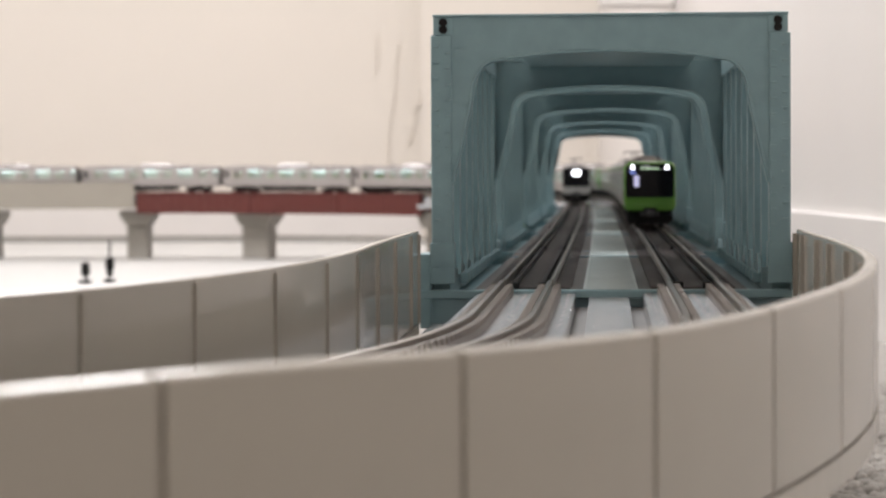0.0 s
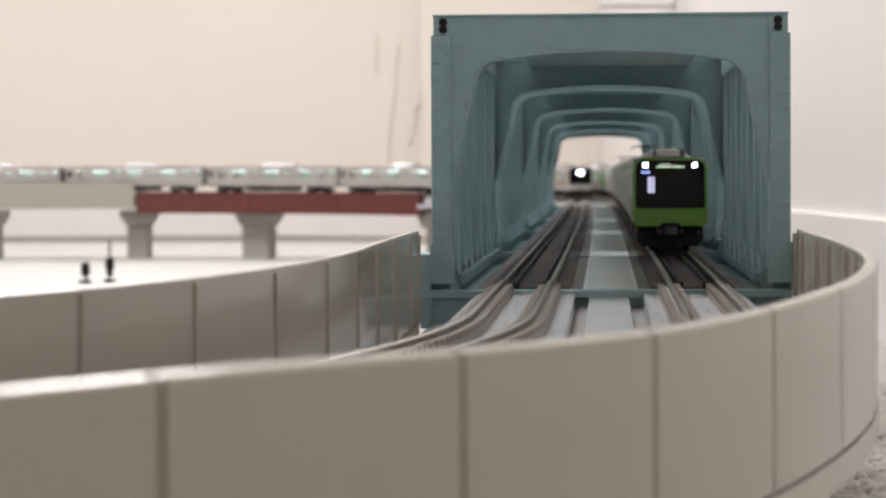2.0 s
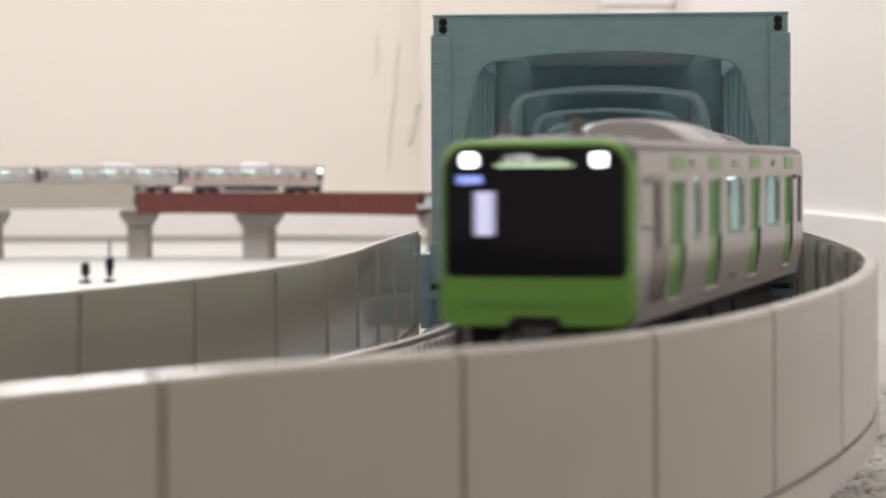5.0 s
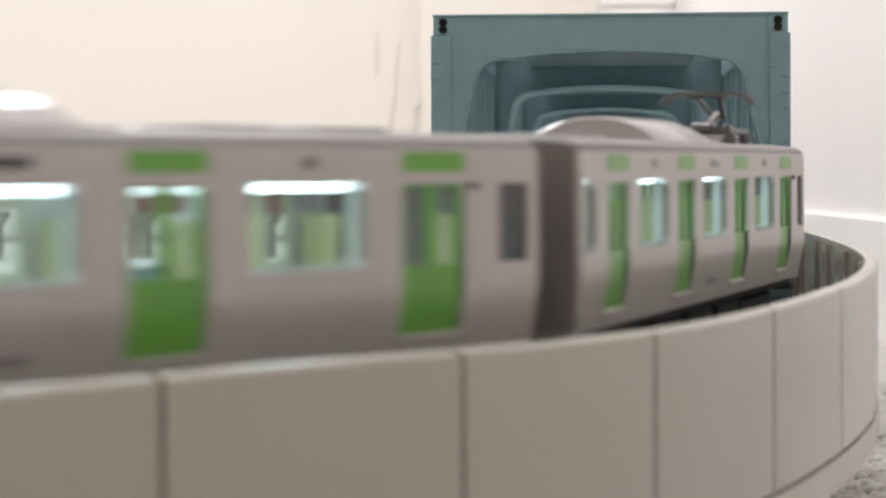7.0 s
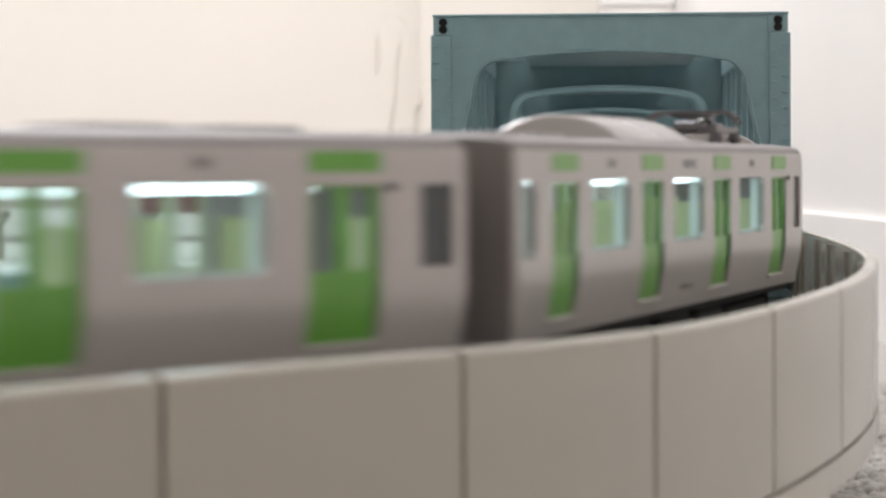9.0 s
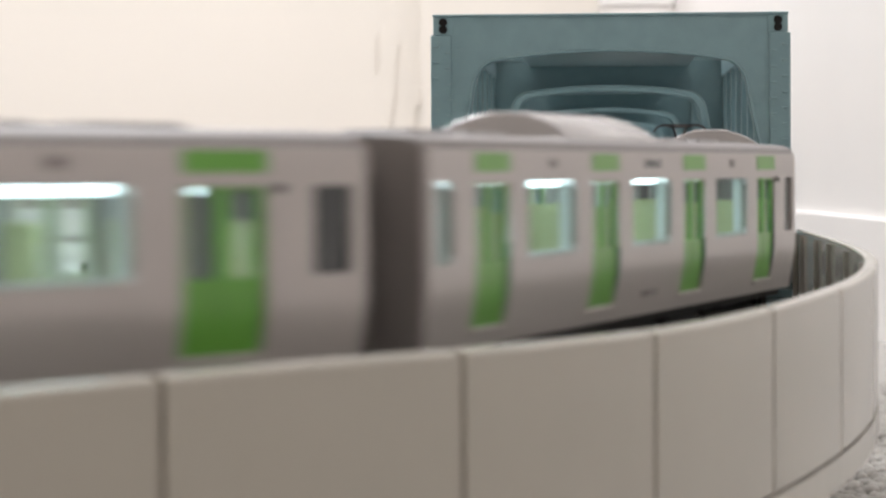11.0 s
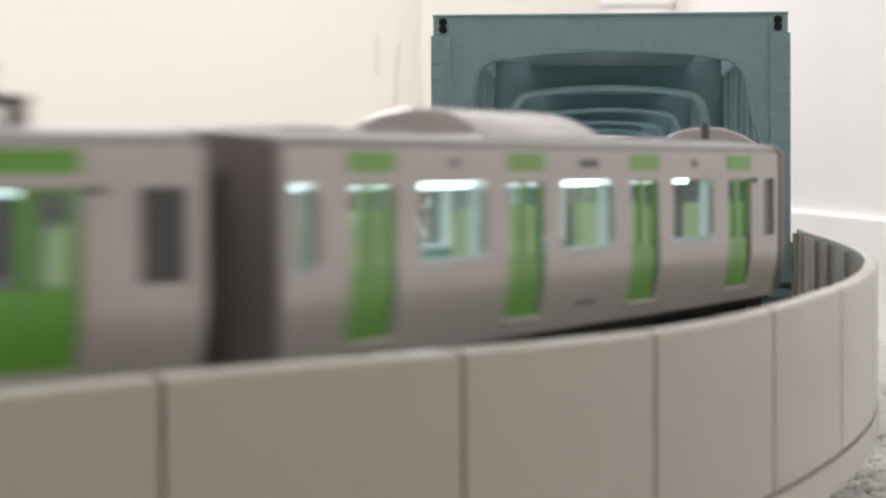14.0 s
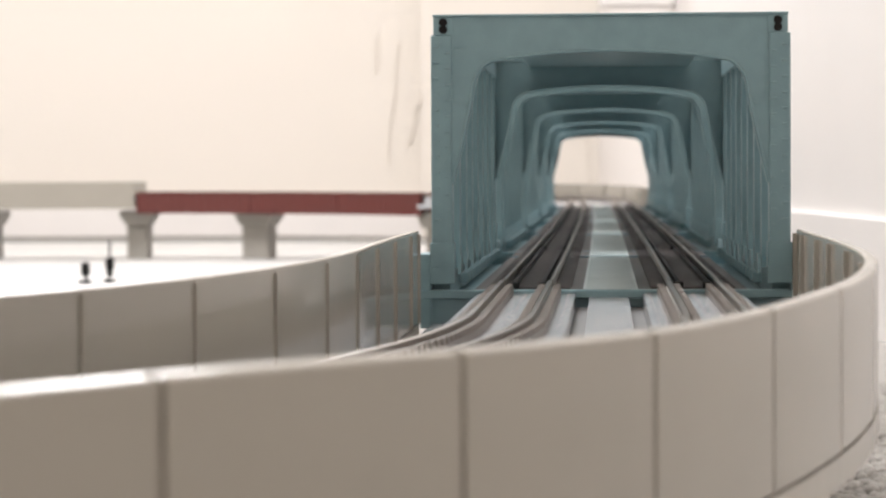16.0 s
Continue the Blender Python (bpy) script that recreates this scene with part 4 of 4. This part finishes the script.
def make_car(name, label, front=False, old=False, unit_x=5.0, accent=None, band=None, face=None, group="", shifted=False):
    car = thing(name, label, "train car", group)
    accent = accent or GREEN
    doors, windows, darks, crew = DOORS, WINDOWS + (FRONT_END,), (REAR_END,), ()
    if shifted:
        doors, windows = (-49.35, -16.45, 16.45, 44.6), ((-32.9, 7.2), (0.0, 7.2), (30.5, 4.8), (55.7, 2.1), (60.4, 2.1))
    if front:
        doors, windows, darks, crew = (-49.35, -16.45, 16.45, 41.4), ((-32.9, 7.2), (0.0, 7.2), (29.0, 3.0)), (REAR_END,), ((53.4, 1.5), (59.7, 2.5))
    part("body", car_body(doors, windows, list(darks) + [c for c in crew if c[1] < 2], front), SILVER, car, smooth=True)
    part("roof", roof_mesh(front), ROOF, car, "grey painted roof", smooth=True)
    unit = part("air_conditioner", roof_unit(unit_x), VENT, car, "pale grey rounded roof air conditioner", smooth=True)
    bm = bmesh.new()
    for k in range(7):
        box(bm, unit_x - 12.6 + k * 4.0, unit_x - 11.2 + k * 4.0, -2.6, 2.6, 28.7, 29.15, 0.1)
    part("vent_slats", bm, VENT, unit)
    for x in (unit_x - 37, unit_x - 52, unit_x + 27, unit_x + 42):
        if abs(x) < 60:
            bm = bmesh.new()
            box(bm, x - 5, x + 5, -3.4, 3.4, 26.3, 27.0, 0.35)
            part("roof_hatch", bm, ROOF, car)
    # doors
    d0 = h0 = s0 = None
    for sg in (1, -1):
        for c in doors:
            m = Matrix.Translation((c * MM, 0, 0)) @ (Matrix.Identity(4) if sg > 0 else Matrix.Rotation(math.pi, 4, "Z"))
            if d0 is None:
                d0, h0, s0 = part("door_leaf", door_mesh(), [accent, LINING], car, smooth=True), part("door_header", header_mesh(), accent, car), part("door_sill", sill_mesh(), SILVER, car)
                g0 = part("pane", pane_mesh(1.55, 15.35, 21.95, 0.45), GLASS, d0)
                d0.matrix_basis, h0.matrix_basis, s0.matrix_basis = m @ Matrix.Translation((-2.2 * MM, 0, 0)), m, m
            else:
                d = share("door_leaf", d0, car, m @ Matrix.Translation((-2.2 * MM, 0, 0)))
                share("pane", g0, d, Matrix.Identity(4))
                share("door_header", h0, car, m)
                share("door_sill", s0, car, m)
            d = share("door_leaf", d0, car, m @ Matrix.Translation((2.2 * MM, 0, 0)))
            share("pane", g0, d, Matrix.Identity(4))
        for c, w in windows:
            m = Matrix.Translation((c * MM, 0, 0)) @ (Matrix.Identity(4) if sg > 0 else Matrix.Rotation(math.pi, 4, "Z"))
            pane = part("window", pane_mesh(w), GLASS, car)
            pane.matrix_basis = m
            bm = bmesh.new()
            y = side_at(18.8) - 0.72
            box(bm, -w, w, y - 1.0, y, 15.42, 15.75, 0.06)
            for e in (-1, 1):
                box(bm, e * (w - 0.2) - 0.18, e * (w - 0.2) + 0.18, y - 1.0, y, 15.75, 22.1, 0.05)
                for top in (0, 1):
                    z = 22.16 if top else 15.44
                    k = -1 if top else 1
                    prism(bm, [(e * w, z), (e * (w - 0.75), z), (e * (w - 0.22), z + k * 0.22), (e * w, z + k * 0.75)], 0.3, Matrix.Translation((0, y + 0.3, 0)))
            part("rim", bm, RIM, pane, "milky clear window insert edge")
        for c, w in darks:
            m = Matrix.Translation((c * MM, 0, 0)) @ (Matrix.Identity(4) if sg > 0 else Matrix.Rotation(math.pi, 4, "Z"))
            part("end_window", pane_mesh(w), DARKGLASS, car, "dark smoked end window").matrix_basis = m
        for c, w in crew:
            m = Matrix.Translation((c * MM, 0, 0)) @ (Matrix.Identity(4) if sg > 0 else Matrix.Rotation(math.pi, 4, "Z"))
            cab_pane = part("cab_window", pane_mesh(w, 15.4 if w < 2 else 17.6, 22.2, 0.35 if w < 2 else -0.03), CABPANE if w > 2 else DARKGLASS, car, "pale cab side window in a dark rim" if w > 2 else "dark cab door window")
            cab_pane.matrix_basis = m
            bm = bmesh.new()
            y = side_at(18.8)
            if w > 2:
                for z in (17.5, 22.15):
                    box(bm, -w - 0.3, w + 0.3, y - 0.4, y + 0.06, z - 0.28, z + (0.28 if z < 20 else 0.55))
                for e in (-1, 1):
                    box(bm, e * w - 0.3, e * w + 0.3, y - 0.4, y + 0.06, 17.78, 21.87)
                part("window_rim", bm, SCREEN, cab_pane, "black cab window rim")
            else:
                for e in (-1, 1):
                    box(bm, e * 2.3 - 0.13, e * 2.3 + 0.13, side_at(10.5) - 0.5, y + 0.1, 9.9, 23.0)
                    rod(bm, (e * 2.9, side_at(11.2) + 0.45, 11.2), (e * 2.9, y + 0.45, 16.0), 0.1, 6)
                part("door_frame", bm, ENDWALL, cab_pane, "thin dark cab door frame and grab bars")
        # small side vents and display
        for c in (-32.9, 0.0, 32.9):
            w = 2.6 if c == 0 else 0.9
            bm = bmesh.new()
            box(bm, c - w, c + w, sg * 9.79 - 0.16, sg * 9.79 + 0.16, 23.5, 24.4, 0.05)
            part("side_display" if c == 0 else "side_vent", bm, DARKGLASS if c == 0 else ENDWALL, car, "small dark side display" if c == 0 else "small dark side vent")
        bm = bmesh.new()
        box(bm, -2.4, 2.4, sg * 9.4 - 0.1, sg * 9.4 + 0.15, 10.0, 10.6)
        part("side_grille", bm, ROOF, car)
        if not old:
            bm = bmesh.new()
            box(bm, -55.6, -54.4, sg * 9.88 - 0.1, sg * 9.88 + 0.35, 21.7, 22.3, 0.15)
            part("side_lamp", bm, DARKGLASS, car, "small dark side indicator lamp")
    # interior
    bm = bmesh.new()
    box(bm, -HALF + 1, HALF - 3, -8.1, 8.1, 8.2, 9.2)
    part("cabin_floor", bm, CABIN, car)
    for c, w in windows:
        for sg in (-1, 1):
            if w < 2.5:
                continue
            bm = bmesh.new()
            prism(bm, [(4.6, 9.2), (8.0, 9.2), (8.8, 12.9), (8.8, 15.3), (8.0, 15.3), (7.6, 12.6), (4.6, 12.4)], 2 * w + 3, Matrix.Translation((c + w + 1.5, 0, 0)) @ Matrix.Rotation(radians(90), 4, "Z") @ Matrix.Diagonal((sg, 1, 1, 1)))
            part("seat", bm, SEATS, car, "green long bench seat")
    p0 = None
    for c in doors:
        for dx in (-5.4, 5.4):
            for sg in (-1, 1):
                m = Matrix.Translation(((c + dx) * MM, sg * 6.8 * MM, 0))
                if p0 is None:
                    bm = bmesh.new()
                    box(bm, -0.35, 0.35, -1.9, 1.9, 9.2, 19.5, 0.1)
                    p0 = part("partition", bm, POLE, car, "yellow green seat partition")
                    p0.matrix_basis = m
                else:
                    share("partition", p0, car, m)
    bm = bmesh.new()
    x = -HALF + 9
    while x < HALF - (14 if front else 3):
        box(bm, x, x + 5.2, -1.5, 1.5, 21.7, 22.4, 0.25)
        x += 6.58
    part("light_strip", bm, STRIP, car, "bright white cabin light strip")
    bm = bmesh.new()
    box(bm, -HALF + 2, HALF - 5, -9.0, 9.0, 22.9, 23.3)
    part("cabin_ceiling", bm, CABIN, car)
    # underframe
    bm = bmesh.new()
    box(bm, -HALF + 1, HALF - 3, -7.9, 7.9, 7.0, 8.15)
    for x0, x1 in ((-26, -12), (-9, 6), (9, 24)):
        box(bm, x0, x1, -7.8, 7.8, 3.4, 7.0, 0.4)
    part("underframe", bm, BLACK, car, "black underfloor equipment")
    for c in (-45.0, 45.0):
        bm = bmesh.new()
        box(bm, c - 12, c + 12, -6.6, -5.4, 3.0, 6.4, 0.4)
        box(bm, c - 12, c + 12, 5.4, 6.6, 3.0, 6.4, 0.4)
        box(bm, c - 3, c + 3, -6, 6, 4.2, 7.0)
        b = part("bogie", bm, BLACK, car)
        for dx in (-7.0, 7.0):
            bm = bmesh.new()
            for sg in (-1, 1):
                rod(bm, (c + dx, sg * 4.0, 3.9), (c + dx, sg * 5.3, 3.9), 2.85, 16)
            rod(bm, (c + dx, -4.0, 3.9), (c + dx, 4.0, 3.9), 0.8, 8)
            part("wheelset", bm, BLACK, b)
    # end wall plates, coloured dark for the shade between cars, and gangways
    for x in ((-HALF,) if front else (-HALF, HALF)):
        bm = bmesh.new()
        plate(bm, round_rect(9.4, 8.3, 25.6, 1.4, 0.6), x - 0.12, x + 0.12)
        part("end_panel", bm, ENDWALL, car, "end wall plate, dark brown grey for the shade between cars")
    for x0, x1 in ((-HALF - 2.3, -HALF),) + (() if front else ((HALF, HALF + 2.3),)):
        bm = bmesh.new()
        box(bm, x0, x1, -5.0, 5.0, 8.6, 23.5, 0.3)
        part("gangway", bm, GANGWAY, car, "dark gangway bellows")
    if band:
        for sg in (-1, 1):
            bm = bmesh.new()
            box(bm, -HALF + 0.5, HALF - 3, sg * 9.75 - 0.2, sg * 9.75 + 0.14, 13.2, 14.2)
            part("waist_band", bm, band, car)
    if front:
        cab_front(car, face or GREEN_FACE, old)
    return car


CARS = []
middle = make_car("train_car", "silver grey commuter train car with leaf green doors", group="green commuter train")
head = make_car("train_cab_car", "leading commuter train car with green front and black windscreen", front=True, group="green commuter train")
tail = make_car("train_cab_car", "last", front=True, unit_x=-5.0, group="green commuter train")
second = make_car("train_car", "silver grey commuter train car with one green door set inwards", group="green commuter train", shifted=True)
tagged(tail, label="last commuter train car with green cab front facing back")
CARS.append((head, 0))
CARS.append((second, 1))
panto_up = copy_thing(middle, Matrix.Identity(4))
pantograph(panto_up, -48.0, True)
tagged(panto_up, label="silver grey commuter train car with raised pantograph and green doors")
panto_down = copy_thing(middle, Matrix.Identity(4))
pantograph(panto_down, -46.0, False)
tagged(panto_down, label="silver grey commuter train car with folded pantograph and green doors")
for k in range(2, 10):
    src = {2: panto_up, 4: panto_down, 3: middle}.get(k)
    if src is None:
        src = copy_thing({8: panto_up}.get(k, middle), Matrix.Identity(4))
    CARS.append((src, k))
CARS.append((tail, 10))
for x, tall in ((32.5, 1.8), (-54.0, 2.2)):
    bm = bmesh.new()
    rod(bm, (x, 0, 26.2), (x, 0, 27.0 + tall), 0.6, 10)
    box(bm, x - 1.2, x + 1.2, -1.0, 1.0, 26.3, 27.0, 0.2)
    part("antenna", bm, PANTO, tail, "dark grey roof antenna post")

OTHER = []
omid = make_car("silver_train_car", "silver commuter train car with lit windows on the far loop", accent=SILVER, group="silver commuter train", band=None)
otail = make_car("silver_train_cab_car", "silver commuter cab car with orange band and lit headlight", front=True, old=True, accent=SILVER, band=ORANGE, face=SILVER, group="silver commuter train")
OTHER.append((otail, 0))
OTHER.append((omid, 1))
for k in range(2, 10):
    OTHER.append((copy_thing(omid, Matrix.Identity(4)), k))


def car_pose(d, off, flip=False):
    """The pose of a car whose middle is d along its track, standing on its two bogies."""
    a, b = P(along(d + 46, off), off), P(along(d - 46, off), off)
    c, v = (a + b) / 2, a - b
    s = along(d, off)
    lean = math.atan2(dip(s, off + 5) - dip(s, off - 5), 10.0)
    yaw, pitch = math.atan2(v.y, v.x), math.atan2(v.z, math.hypot(v.x, v.y))
    m = Matrix.Translation(c * MM) @ Matrix.Rotation(yaw, 4, "Z") @ Matrix.Rotation(-pitch, 4, "Y") @ Matrix.Rotation(lean, 4, "X")
    return m @ Matrix.Rotation(math.pi, 4, "Z") if flip else m


DRIFT = ((0.0, 0.0), (3.0, 0.0), (4.0, 0.7), (6.5, -0.25), (7.5, -1.5), (9.0, -3.0), (11.5, -3.4), (13.5, -7.0), (14.5, -6.5), (15.5, -0.3), (16.0, 3.2))


def travel(t):
    """Distance of the green train's nose along its track: steady, with a slow drift."""
    return -458 + 143.6 * t + float(np.interp(t, [a for a, b in DRIFT], [b for a, b in DRIFT]))


def motions():
    times = [0.2 * k for k in range(81)]
    for ob, k in CARS:
        walk(ob, [(t, car_pose(travel(t) - HALF - PITCH * k, 16.5, k == 10)) for t in times])
    for ob, k in OTHER:
        walk(ob, [(t, car_pose(-1221.75 - 143.6 * t - HALF - PITCH * k, -16.5)) for t in times])


motions()
